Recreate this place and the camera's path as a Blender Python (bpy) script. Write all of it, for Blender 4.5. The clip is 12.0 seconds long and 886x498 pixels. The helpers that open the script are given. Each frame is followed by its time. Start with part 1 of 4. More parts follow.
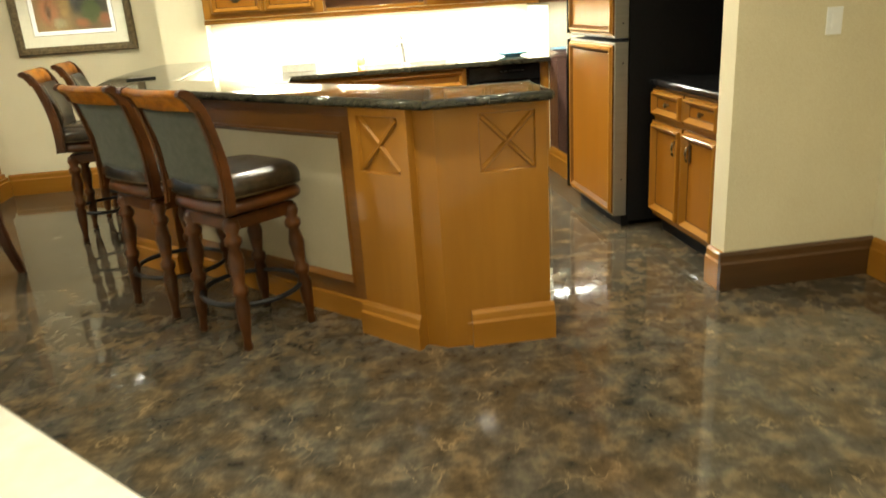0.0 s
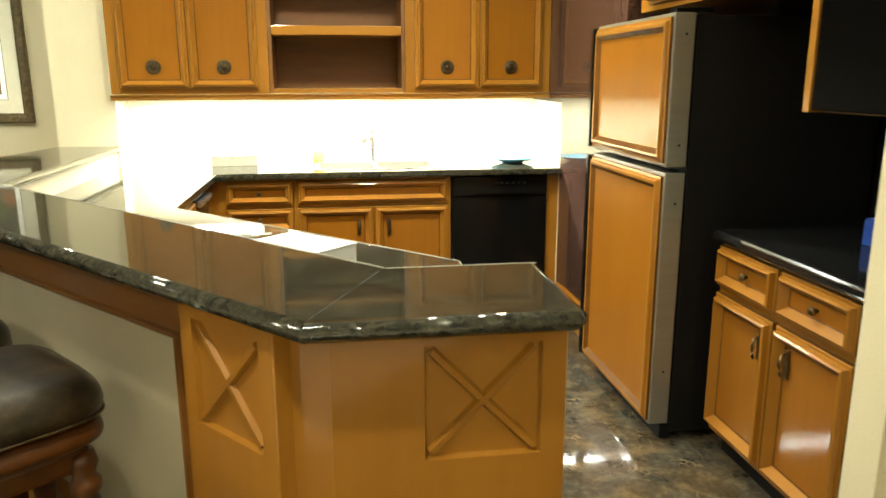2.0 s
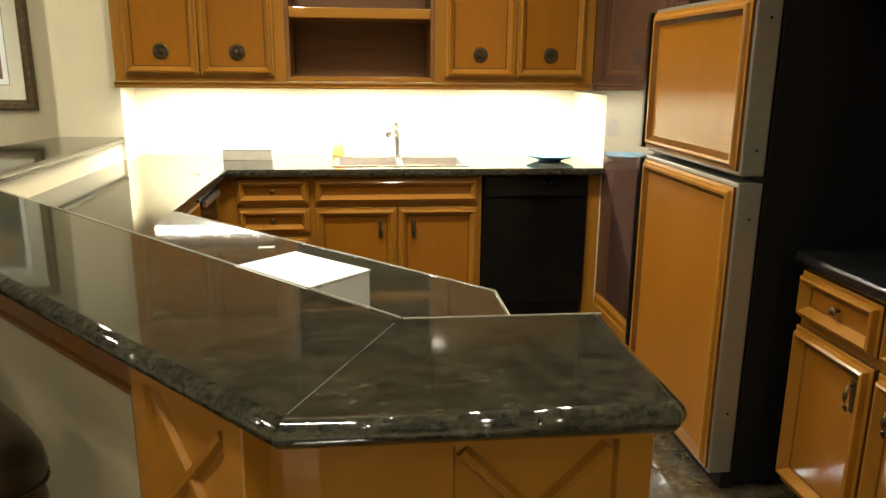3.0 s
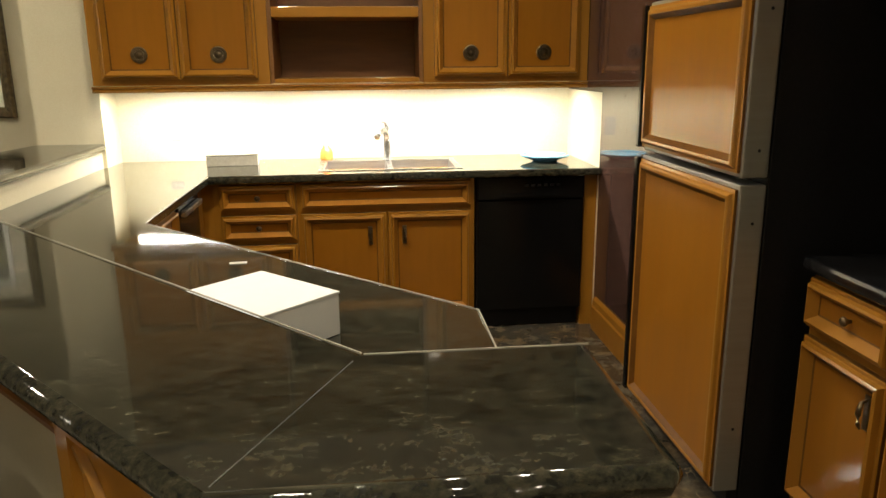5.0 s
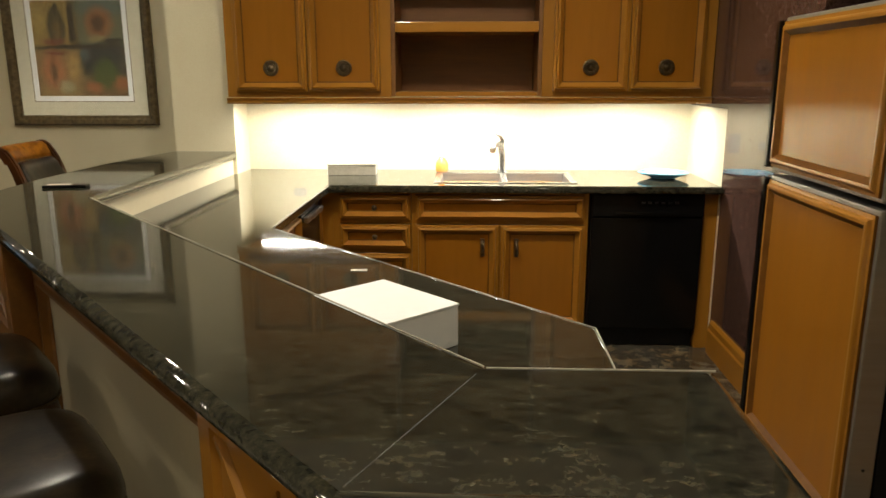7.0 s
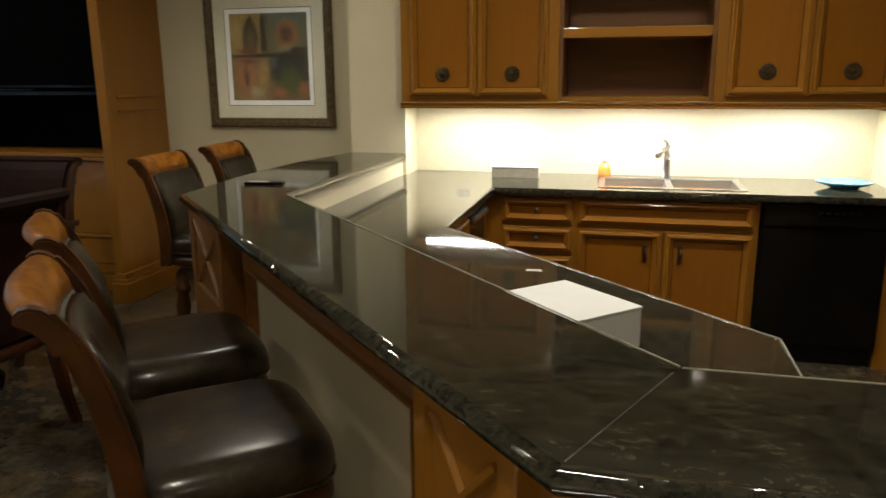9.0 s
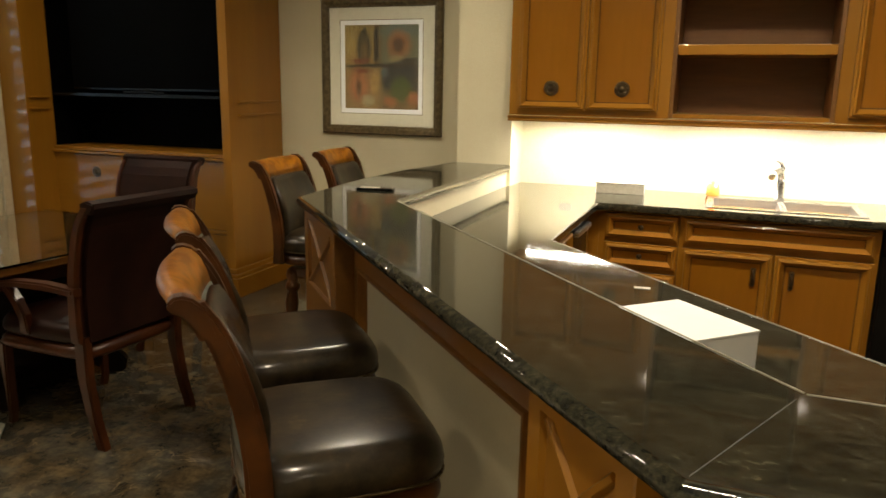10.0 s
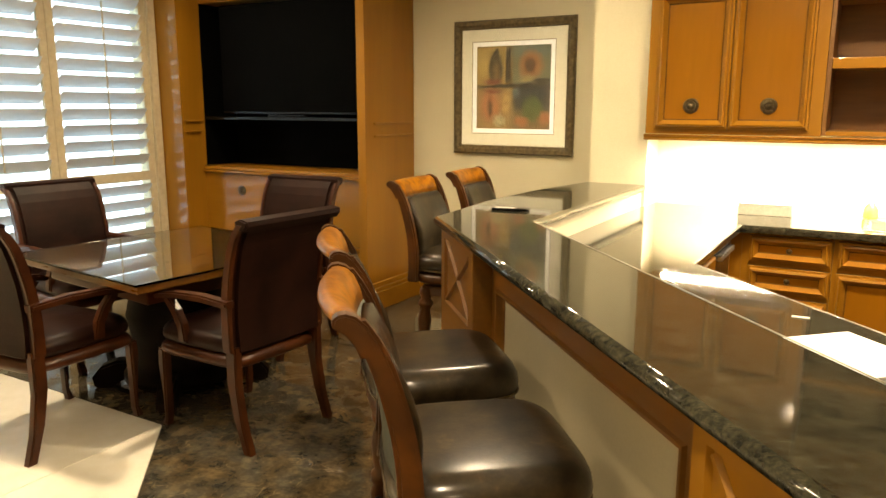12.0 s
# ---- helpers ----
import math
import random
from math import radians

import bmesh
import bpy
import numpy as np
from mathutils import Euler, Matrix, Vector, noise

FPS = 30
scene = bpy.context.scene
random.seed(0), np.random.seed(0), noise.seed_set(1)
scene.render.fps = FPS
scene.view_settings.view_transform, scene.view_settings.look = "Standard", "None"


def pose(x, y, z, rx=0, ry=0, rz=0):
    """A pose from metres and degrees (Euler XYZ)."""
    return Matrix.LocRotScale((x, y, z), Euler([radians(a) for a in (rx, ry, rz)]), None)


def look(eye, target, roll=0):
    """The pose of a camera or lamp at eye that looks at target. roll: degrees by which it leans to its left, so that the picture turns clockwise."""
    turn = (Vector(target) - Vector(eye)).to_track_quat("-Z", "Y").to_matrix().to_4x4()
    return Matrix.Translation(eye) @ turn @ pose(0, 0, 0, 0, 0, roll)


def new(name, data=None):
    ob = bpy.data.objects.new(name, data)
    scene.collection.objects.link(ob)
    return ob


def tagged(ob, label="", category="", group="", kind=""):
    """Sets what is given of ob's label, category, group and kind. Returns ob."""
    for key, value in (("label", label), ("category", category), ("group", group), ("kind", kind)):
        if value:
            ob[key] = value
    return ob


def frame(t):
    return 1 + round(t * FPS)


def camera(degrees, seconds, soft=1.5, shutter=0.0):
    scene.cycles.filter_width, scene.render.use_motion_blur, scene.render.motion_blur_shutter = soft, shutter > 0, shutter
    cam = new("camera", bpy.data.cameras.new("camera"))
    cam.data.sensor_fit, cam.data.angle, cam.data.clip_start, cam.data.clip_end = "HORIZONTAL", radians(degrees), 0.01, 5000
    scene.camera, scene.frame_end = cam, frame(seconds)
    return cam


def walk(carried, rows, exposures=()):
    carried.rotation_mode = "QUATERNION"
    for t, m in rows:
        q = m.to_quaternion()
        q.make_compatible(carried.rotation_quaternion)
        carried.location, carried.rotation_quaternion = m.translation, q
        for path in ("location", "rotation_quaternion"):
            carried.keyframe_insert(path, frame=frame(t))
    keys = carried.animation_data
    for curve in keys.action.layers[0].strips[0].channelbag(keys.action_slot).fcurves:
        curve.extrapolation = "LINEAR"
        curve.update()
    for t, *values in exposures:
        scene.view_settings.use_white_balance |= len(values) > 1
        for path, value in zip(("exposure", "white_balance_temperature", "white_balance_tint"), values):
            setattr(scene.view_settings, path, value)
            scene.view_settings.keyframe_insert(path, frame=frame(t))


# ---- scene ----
cam = camera(61.9, 12.0, shutter=0.4)
PATH = [
    (0, (0.166, 0.829, 1.383), (0.419, 2.708, 0.747), -3.8),
    (0.5, (0.293, 1.261, 1.414), (0.558, 3.163, 0.853), -1.4),
    (1, (0.362, 1.623, 1.434), (0.62, 3.54, 0.924), 0.8),
    (1.5, (0.426, 2.002, 1.448), (0.744, 3.929, 1.015), 0.4),
    (2, (0.561, 2.344, 1.448), (0.839, 4.272, 0.996), -0.1),
    (2.5, (0.582, 2.593, 1.447), (0.791, 4.525, 0.976), 0.8),
    (4.5, (0.673, 2.88, 1.468), (0.897, 4.806, 0.977), -0.3),
    (5, (0.673, 2.887, 1.458), (0.873, 4.816, 0.97), -0.5),
    (5.5, (0.665, 2.871, 1.46), (0.858, 4.802, 0.976), 0.0),
    (6, (0.655, 2.855, 1.476), (0.816, 4.788, 0.988), 0.4),
    (6.5, (0.645, 2.876, 1.469), (0.669, 4.82, 1.0), -0.0),
    (8.5, (0.604, 2.806, 1.48), (0.292, 4.731, 1.036), 0.3),
    (9, (0.554, 2.76, 1.491), (0.09, 4.653, 1.04), -0.4),
    (9.5, (0.525, 2.715, 1.497), (-0.038, 4.584, 1.061), 0.7),
    (10, (0.511, 2.698, 1.5), (-0.187, 4.524, 1.075), 1.0),
    (10.5, (0.491, 2.69, 1.496), (-0.273, 4.492, 1.084), 1.0),
    (11, (0.47, 2.687, 1.499), (-0.407, 4.442, 1.11), 0.1),
    (11.5, (0.462, 2.673, 1.51), (-0.482, 4.394, 1.127), -0.0),
    (12, (0.447, 2.668, 1.509), (-0.544, 4.363, 1.129), 0.1),
]
walk(cam, [(t, look(eye, target, roll)) for t, eye, target, roll in PATH],
     exposures=[(0, 1.26, 6050, 1), (0.5, 1.28, 6050, 1), (1.0, 1.34, 6100, 1), (1.5, 1.42, 6000, -2), (2.0, 1.24, 5950, -3), (2.5, 0.80, 6050, 1), (3.4, 0.35, 6150, 7), (4.5, 0.08, 6200, 9), (6.5, -0.07, 6200, 9), (8.5, -0.45, 5950, 9),
                (9.5, -0.57, 6000, 9), (10.0, 0.03, 6600, 9), (10.5, 0.36, 6950, 9), (11.0, 0.74, 7350, 10), (12, 1.12, 7800, 11)])
# ---------------------------------------------------------------- light
world = bpy.data.worlds.new("world")
scene.world = world
world.use_nodes = True
wt = world.node_tree
sky = wt.nodes.new("ShaderNodeTexSky")
sky.sky_type, sky.sun_disc, sky.sun_elevation, sky.sun_rotation = "NISHITA", False, radians(40), radians(20)
wt.links.new(sky.outputs[0], wt.nodes["Background"].inputs[0])
wt.nodes["Background"].inputs[1].default_value = 0.08
CEIL = 2.82
WARM = (1.0, 0.86, 0.64)


def area_lamp(name, m, sx, sy, watts, color, spread=180):
    d = bpy.data.lights.new(name, "AREA")
    d.shape, d.size, d.size_y, d.energy, d.color, d.spread = "RECTANGLE", sx, sy, watts, color, radians(spread)
    ob = new(name, d)
    ob.matrix_world = m
    return ob


def down_lamp(x, y, watts):
    d = bpy.data.lights.new("downlight_lamp", "AREA")
    d.shape, d.size, d.energy, d.color, d.spread = "DISK", 0.12, watts, WARM, radians(150)
    new("downlight_lamp", d).matrix_world = pose(x, y, CEIL - 0.012)


# x, y and watts of the recessed ceiling lights; last three added to brighten the kitchen
DOWNLIGHTS = [(0.12, 3.0, 15), (1.5, 1.7, 5), (-3.2, 4.0, 24), (-0.6, 0.2, 18), (1.4, -0.2, 12), (-2.57, 5.74, 9), (-1.35, 6.25, 10), (-3.75, 6.4, 10), (0.1, 5.65, 25), (1.15, 5.75, 21), (0.85, 4.75, 9)]
for x, y, watts in DOWNLIGHTS:
    down_lamp(x, y, watts)
# under-cabinet strips over the worktop
STRIPS = (-0.27, 0.59, 1.45)
for x in STRIPS:
    area_lamp("under_cabinet_lamp", pose(x, 7.13, 1.312), 0.70, 0.03, 15, (1.0, 0.92, 0.78))
# daylight in the shuttered window
area_lamp("window_daylight", pose(-5.45, 5.6, 1.4, 0, -90, 0), 2.2, 2.6, 11, (0.62, 0.84, 1.0))


# ---------------------------------------------------------------- materials
def mat(name, c1, c2, scale=(8, 8, 8), rough=0.5, metal=0.0, bump=0.05, fine=6.0, detail=6, ramp=(0.3, 0.7),
        rough_var=0.08, coat=0.0, c3=None, spec=0.5, distort=0.0, vary=0.0, grit=0.5, coat_rough=0.09, over=0.25):
    m = bpy.data.materials.new(name)
    m.use_nodes = True
    n, l = m.node_tree.nodes, m.node_tree.links
    b = n["Principled BSDF"]
    tc = n.new("ShaderNodeTexCoord")
    mp = n.new("ShaderNodeMapping")
    mp.inputs["Scale"].default_value = scale
    l.new(tc.outputs["Object"], mp.inputs["Vector"])
    t = n.new("ShaderNodeTexNoise")
    t.inputs["Scale"].default_value, t.inputs["Detail"].default_value, t.inputs["Distortion"].default_value = 1.0, detail, distort
    t.inputs["Roughness"].default_value = grit
    l.new(mp.outputs[0], t.inputs["Vector"])
    r = n.new("ShaderNodeValToRGB")
    r.color_ramp.elements[0].position, r.color_ramp.elements[1].position = ramp
    r.color_ramp.elements[0].color, r.color_ramp.elements[1].color = (*c1, 1), (*c2, 1)
    if c3:
        e = r.color_ramp.elements.new(min(ramp[1] + 0.12, 0.98))
        e.color = (*c3, 1)
    l.new(t.outputs["Fac"], r.inputs["Fac"])
    t2 = n.new("ShaderNodeTexNoise")
    t2.inputs["Scale"].default_value, t2.inputs["Detail"].default_value = fine, 5
    l.new(mp.outputs[0], t2.inputs["Vector"])
    mix = n.new("ShaderNodeMixRGB")
    mix.blend_type, mix.inputs["Fac"].default_value = "OVERLAY", over
    l.new(r.outputs[0], mix.inputs[1])
    l.new(t2.outputs["Fac"], mix.inputs[2])
    last = mix.outputs[0]
    if vary:
        oi, hs, mr = n.new("ShaderNodeObjectInfo"), n.new("ShaderNodeHueSaturation"), n.new("ShaderNodeMapRange")
        mr.inputs["To Min"].default_value, mr.inputs["To Max"].default_value = 1 - vary, 1 + vary
        l.new(oi.outputs["Random"], mr.inputs["Value"])
        l.new(mr.outputs[0], hs.inputs["Value"])
        l.new(last, hs.inputs["Color"])
        last = hs.outputs[0]
    l.new(last, b.inputs["Base Color"])
    mr = n.new("ShaderNodeMapRange")
    mr.inputs["To Min"].default_value, mr.inputs["To Max"].default_value = max(rough - rough_var, 0.01), rough + rough_var
    l.new(t2.outputs["Fac"], mr.inputs["Value"])
    l.new(mr.outputs[0], b.inputs["Roughness"])
    b.inputs["Metallic"].default_value = metal
    b.inputs["Specular IOR Level"].default_value = spec
    b.inputs["Coat Weight"].default_value = coat
    b.inputs["Coat Roughness"].default_value = coat_rough
    if bump:
        bp = n.new("ShaderNodeBump")
        bp.inputs["Strength"].default_value, bp.inputs["Distance"].default_value = bump, 0.01
        l.new(t2.outputs["Fac"], bp.inputs["Height"])
        l.new(bp.outputs[0], b.inputs["Normal"])
    return m


def glow(name, color, strength):
    m = bpy.data.materials.new(name)
    m.use_nodes = True
    b = m.node_tree.nodes["Principled BSDF"]
    b.inputs["Base Color"].default_value = (0.8, 0.8, 0.8, 1)
    b.inputs["Emission Color"].default_value, b.inputs["Emission Strength"].default_value = (*color, 1), strength
    return m


def glass(name, color=(1, 1, 1), rough=0.0):
    m = bpy.data.materials.new(name)
    m.use_nodes = True
    b = m.node_tree.nodes["Principled BSDF"]
    b.inputs["Base Color"].default_value = (*color, 1)
    b.inputs["Transmission Weight"].default_value, b.inputs["Roughness"].default_value, b.inputs["IOR"].default_value = 1.0, rough, 1.45
    return m


MAPLE = mat("honey_maple", (0.268, 0.114, 0.0100), (0.315, 0.140, 0.0145), (6, 6, 0.6), rough=0.40, bump=0.0, coat=0.5, vary=0.06, over=0.08, spec=0.2)
MAPLE_H = mat("honey_maple_horizontal", (0.268, 0.114, 0.0100), (0.315, 0.140, 0.0145), (0.6, 6, 6), rough=0.40, bump=0.0, coat=0.4, over=0.08, spec=0.2)
# darkened copy of the maple; the recess's shade is put into the colour
MAPLE_SHADED = mat("shaded_maple_interior", (0.13, 0.054, 0.012), (0.18, 0.078, 0.017), (1.2, 10, 10), rough=0.45, bump=0.03)
STOOLWOOD = mat("chestnut_stool_wood", (0.040, 0.0125, 0.0022), (0.096, 0.031, 0.0045), (7, 7, 7), rough=0.34, bump=0.005, coat=0.12, ramp=(0.36, 0.66), distort=0.6, coat_rough=0.2, spec=0.35)
# lighter copy of the stool wood; light from above is put into the colour
LIT_CRESTWOOD = mat("lit_honey_crest_wood", (0.18, 0.060, 0.0026), (0.34, 0.130, 0.0055), (14, 14, 14), rough=0.34, bump=0.01, coat=0.12, ramp=(0.4, 0.60), distort=1.0, grit=0.6, spec=0.2)
# bar maple darkened for the stool side, shade under the overhang in its colour
RAILWOOD = mat("shaded_maple", (0.145, 0.057, 0.007), (0.20, 0.082, 0.011), (0.9, 9, 9), rough=0.4, bump=0.008, coat=0.2)
# tabletop brown, lightened in colour for the wood cabinet mirrored in its glass
TABLEWOOD = mat("brown_tabletop_with_reflection", (0.105, 0.040, 0.0075), (0.18, 0.072, 0.013), (0.9, 9, 9), rough=0.3, bump=0.0, coat=0.2)
DARKWOOD = mat("dark_mahogany", (0.026, 0.0062, 0.0016), (0.060, 0.0160, 0.0038), (8, 8, 8), rough=0.32, bump=0.0, coat=0.1, spec=0.35)
LEATHER = mat("brown_leather", (0.009, 0.0064, 0.0036), (0.029, 0.0195, 0.0095), (8, 8, 8), rough=0.40, bump=0.03, fine=14, rough_var=0.05, detail=8, c3=(0.070, 0.045, 0.020), ramp=(0.40, 0.60), coat=0.8, coat_rough=0.2, grit=0.62, spec=0.1)
LEATHER_RED = mat("oxblood_leather", (0.0075, 0.0024, 0.0015), (0.020, 0.0068, 0.0043), (7, 7, 7), rough=0.42, bump=0.06, fine=20, rough_var=0.06, spec=0.16)
FABRIC = mat("grey_green_back_cloth", (0.055, 0.06, 0.045), (0.085, 0.09, 0.07), (30, 30, 30), rough=0.75, bump=0.15, fine=8)
GRANITE = mat("dark_green_granite", (0.010, 0.0108, 0.009), (0.054, 0.0505, 0.033), (40, 62, 62), rough=0.05, bump=0.0, ramp=(0.40, 0.62), c3=(0.17, 0.15, 0.085), rough_var=0.008, fine=0.25, detail=12, distort=0.0, grit=0.8, over=0.6, spec=0.6)
# pale colour for the bright edge lines; stands in for their highlight
EDGE_HIGHLIGHT = mat("pale_edge_highlight", (0.30, 0.28, 0.22), (0.40, 0.37, 0.30), (60, 60, 60), rough=0.35, bump=0.0)
# darker copy of the skirting maple; the shade on one board is in its colour
SHADED_SKIRT = mat("shaded_brown_skirting", (0.050, 0.023, 0.006), (0.078, 0.036, 0.010), (0.8, 9, 9), rough=0.4, bump=0.0, coat=0.2)
BLACKSTONE = mat("black_granite", (0.006, 0.006, 0.007), (0.014, 0.014, 0.015), (20, 20, 20), rough=0.1, bump=0.0, rough_var=0.02)
WALLSTONE = mat("polished_plum_granite", (0.026, 0.013, 0.010), (0.115, 0.062, 0.048), (55, 55, 55), rough=0.05, bump=0.0, ramp=(0.38, 0.62), c3=(0.23, 0.16, 0.14), rough_var=0.02, grit=0.8, spec=0.55, fine=0.3, over=0.4)
CREAM = mat("cream_wall_paint", (0.66, 0.60, 0.42), (0.70, 0.64, 0.455), (3, 3, 3), rough=0.62, bump=0.03, fine=60)
CEILING = mat("ceiling_paint", (0.82, 0.81, 0.76), (0.85, 0.84, 0.79), (3, 3, 3), rough=0.8, bump=0.03, fine=50)
# the cream paint again, darkened to hold the shade below the bar top
KNEE = mat("shaded_knee_wall_paint", (0.40, 0.35, 0.235), (0.45, 0.40, 0.275), (2.5, 2.5, 2.5), rough=0.6, bump=0.004, fine=40, over=0.08)
STEEL = mat("brushed_steel", (0.36, 0.36, 0.35), (0.44, 0.44, 0.42), (2, 60, 60), rough=0.28, metal=1.0, bump=0.01)
TRIM = mat("fridge_trim_grey", (0.27, 0.257, 0.222), (0.30, 0.287, 0.25), (3, 3, 60), rough=0.36, metal=0.55, bump=0.0, over=0.03)
SINKSTEEL = mat("satin_sink_steel", (0.36, 0.36, 0.355), (0.43, 0.43, 0.42), (2, 40, 40), rough=0.4, metal=0.9, bump=0.01)
EBONY = mat("near_black_wood", (0.003, 0.0018, 0.0013), (0.007, 0.0037, 0.0024), (8, 8, 8), rough=0.5, bump=0.0, spec=0.05)
BLACK = mat("black_appliance", (0.003, 0.003, 0.003), (0.005, 0.005, 0.005), (9, 9, 9), rough=0.2, bump=0.0, rough_var=0.04, spec=0.22)
BLACKMATT = mat("black_textured", (0.004, 0.004, 0.004), (0.007, 0.007, 0.007), (60, 60, 60), rough=0.6, bump=0.06, spec=0.25)
SCREEN = mat("dark_screen_glass", (0.002, 0.002, 0.002), (0.003, 0.003, 0.003), (4, 4, 4), rough=0.35, bump=0.0, rough_var=0.02, spec=0.01)
BRONZE = mat("antique_bronze", (0.10, 0.075, 0.04), (0.20, 0.15, 0.085), (60, 60, 60), rough=0.35, metal=1.0, bump=0.05)
IRON = mat("dark_iron", (0.02, 0.02, 0.022), (0.04, 0.04, 0.042), (20, 20, 20), rough=0.4, metal=0.8, bump=0.03)
WHITE = mat("white_card", (0.84, 0.86, 0.88), (0.87, 0.89, 0.91), (5, 5, 5), rough=0.5, bump=0.02)
OUTLET = mat("outlet_plastic", (0.50, 0.47, 0.40), (0.54, 0.51, 0.44), (9, 9, 9), rough=0.35, bump=0.0)
GREYCARD = mat("grey_card", (0.52, 0.49, 0.42), (0.57, 0.54, 0.46), (9, 9, 9), rough=0.6, bump=0.02)
JOINT = mat("stone_joint", (0.024, 0.023, 0.019), (0.036, 0.034, 0.028), (30, 30, 30), rough=0.5, bump=0.0)
LOUVRE = mat("white_louvre_paint", (0.70, 0.74, 0.77), (0.74, 0.78, 0.81), (4, 4, 4), rough=0.35, bump=0.02)
GLAZE = mat("dark_glazed_moulding", (0.085, 0.034, 0.006), (0.14, 0.060, 0.010), (9, 9, 9), rough=0.45, bump=0.0, spec=0.12)
FIELD = mat("maple_door_field", (0.230, 0.087, 0.0055), (0.270, 0.107, 0.0075), (5, 5, 0.7), rough=0.42, bump=0.0, coat=0.65, vary=0.06, coat_rough=0.085, over=0.1, spec=0.08)
SHUTTER = mat("cream_shutter_paint", (0.52, 0.44, 0.30), (0.57, 0.49, 0.34), (4, 4, 4), rough=0.4, bump=0.02)
FRAMEWOOD = mat("bronze_brown_frame", (0.065, 0.046, 0.018), (0.165, 0.120, 0.055), (40, 40, 40), rough=0.4, bump=0.12)
MATBOARD = mat("pale_mat_board", (0.60, 0.58, 0.46), (0.64, 0.62, 0.50), (20, 20, 20), rough=0.8, bump=0.02)
PLATE = mat("blue_glaze", (0.10, 0.28, 0.42), (0.16, 0.38, 0.52), (9, 9, 9), rough=0.12, bump=0.0)
BLUE = mat("blue_packet", (0.02, 0.06, 0.35), (0.03, 0.09, 0.45), (20, 20, 20), rough=0.35, bump=0.0)
ORANGE = mat("orange_dish_soap", (0.80, 0.26, 0.05), (0.88, 0.36, 0.09), (9, 9, 9), rough=0.15, bump=0.0)
LAMP = glow("lamp_lens", (1.0, 0.82, 0.55), 12.0)
LED = glow("led_strip", (1.0, 0.90, 0.72), 9.0)
DAY = glow("day_sky", (0.50, 0.76, 1.0), 1.5)
TABLEGLASS = glass("table_glass", (0.92, 0.97, 0.95))


def marble_floor():
    m = bpy.data.materials.new("dark_emperador_marble")
    m.use_nodes = True
    n, l = m.node_tree.nodes, m.node_tree.links
    b = n["Principled BSDF"]
    tc = n.new("ShaderNodeTexCoord")
    big = n.new("ShaderNodeTexNoise")
    big.inputs["Scale"].default_value, big.inputs["Detail"].default_value, big.inputs["Distortion"].default_value = 9.5, 14, 0.2
    big.inputs["Roughness"].default_value = 0.72
    l.new(tc.outputs["Object"], big.inputs["Vector"])
    r = n.new("ShaderNodeValToRGB")
    e = r.color_ramp.elements
    e[0].position, e[0].color = 0.34, (0.028, 0.025, 0.020, 1)
    e[1].position, e[1].color = 0.68, (0.150, 0.120, 0.078, 1)
    e.new(0.5).color = (0.066, 0.055, 0.040, 1)
    l.new(big.outputs["Fac"], r.inputs["Fac"])
    drift = n.new("ShaderNodeTexNoise")
    drift.inputs["Scale"].default_value, drift.inputs["Detail"].default_value, drift.inputs["Distortion"].default_value = 5.5, 8, 0.2
    l.new(tc.outputs["Object"], drift.inputs["Vector"])
    dr = n.new("ShaderNodeValToRGB")
    dr.color_ramp.elements[0].position, dr.color_ramp.elements[0].color = 0.40, (0.93, 1.0, 1.06, 1)
    dr.color_ramp.elements[1].position, dr.color_ramp.elements[1].color = 0.60, (1.10, 0.97, 0.76, 1)
    l.new(drift.outputs["Fac"], dr.inputs["Fac"])
    tint = n.new("ShaderNodeMixRGB")
    tint.blend_type, tint.inputs["Fac"].default_value = "MULTIPLY", 1.0
    l.new(r.outputs[0], tint.inputs[1])
    l.new(dr.outputs[0], tint.inputs[2])
    warp = n.new("ShaderNodeTexNoise")
    warp.inputs["Scale"].default_value, warp.inputs["Detail"].default_value = 4.0, 4
    l.new(tc.outputs["Object"], warp.inputs["Vector"])
    add = n.new("ShaderNodeMixRGB")
    add.inputs["Fac"].default_value = 0.35
    l.new(tc.outputs["Object"], add.inputs[1])
    l.new(warp.outputs["Color"], add.inputs[2])
    v = n.new("ShaderNodeTexVoronoi")
    v.feature = "DISTANCE_TO_EDGE"
    v.inputs["Scale"].default_value = 13.0
    l.new(add.outputs[0], v.inputs["Vector"])
    vr = n.new("ShaderNodeValToRGB")
    vr.color_ramp.elements[0].position, vr.color_ramp.elements[0].color = 0.0, (1, 1, 1, 1)
    vr.color_ramp.elements[1].position, vr.color_ramp.elements[1].color = 0.035, (0, 0, 0, 1)
    l.new(v.outputs["Distance"], vr.inputs["Fac"])
    cut = n.new("ShaderNodeTexNoise")
    cut.inputs["Scale"].default_value, cut.inputs["Detail"].default_value = 7.0, 3
    l.new(tc.outputs["Object"], cut.inputs["Vector"])
    cr = n.new("ShaderNodeValToRGB")
    cr.color_ramp.elements[0].position, cr.color_ramp.elements[1].position = 0.52, 0.72
    l.new(cut.outputs["Fac"], cr.inputs["Fac"])
    mul = n.new("ShaderNodeMath")
    mul.operation = "MULTIPLY"
    l.new(vr.outputs[0], mul.inputs[0])
    l.new(cr.outputs[0], mul.inputs[1])
    mix = n.new("ShaderNodeMixRGB")
    mix.inputs[2].default_value = (0.30, 0.22, 0.12, 1)
    l.new(mul.outputs[0], mix.inputs["Fac"])
    l.new(tint.outputs[0], mix.inputs[1])
    l.new(mix.outputs[0], b.inputs["Base Color"])
    b.inputs["Roughness"].default_value = 0.055
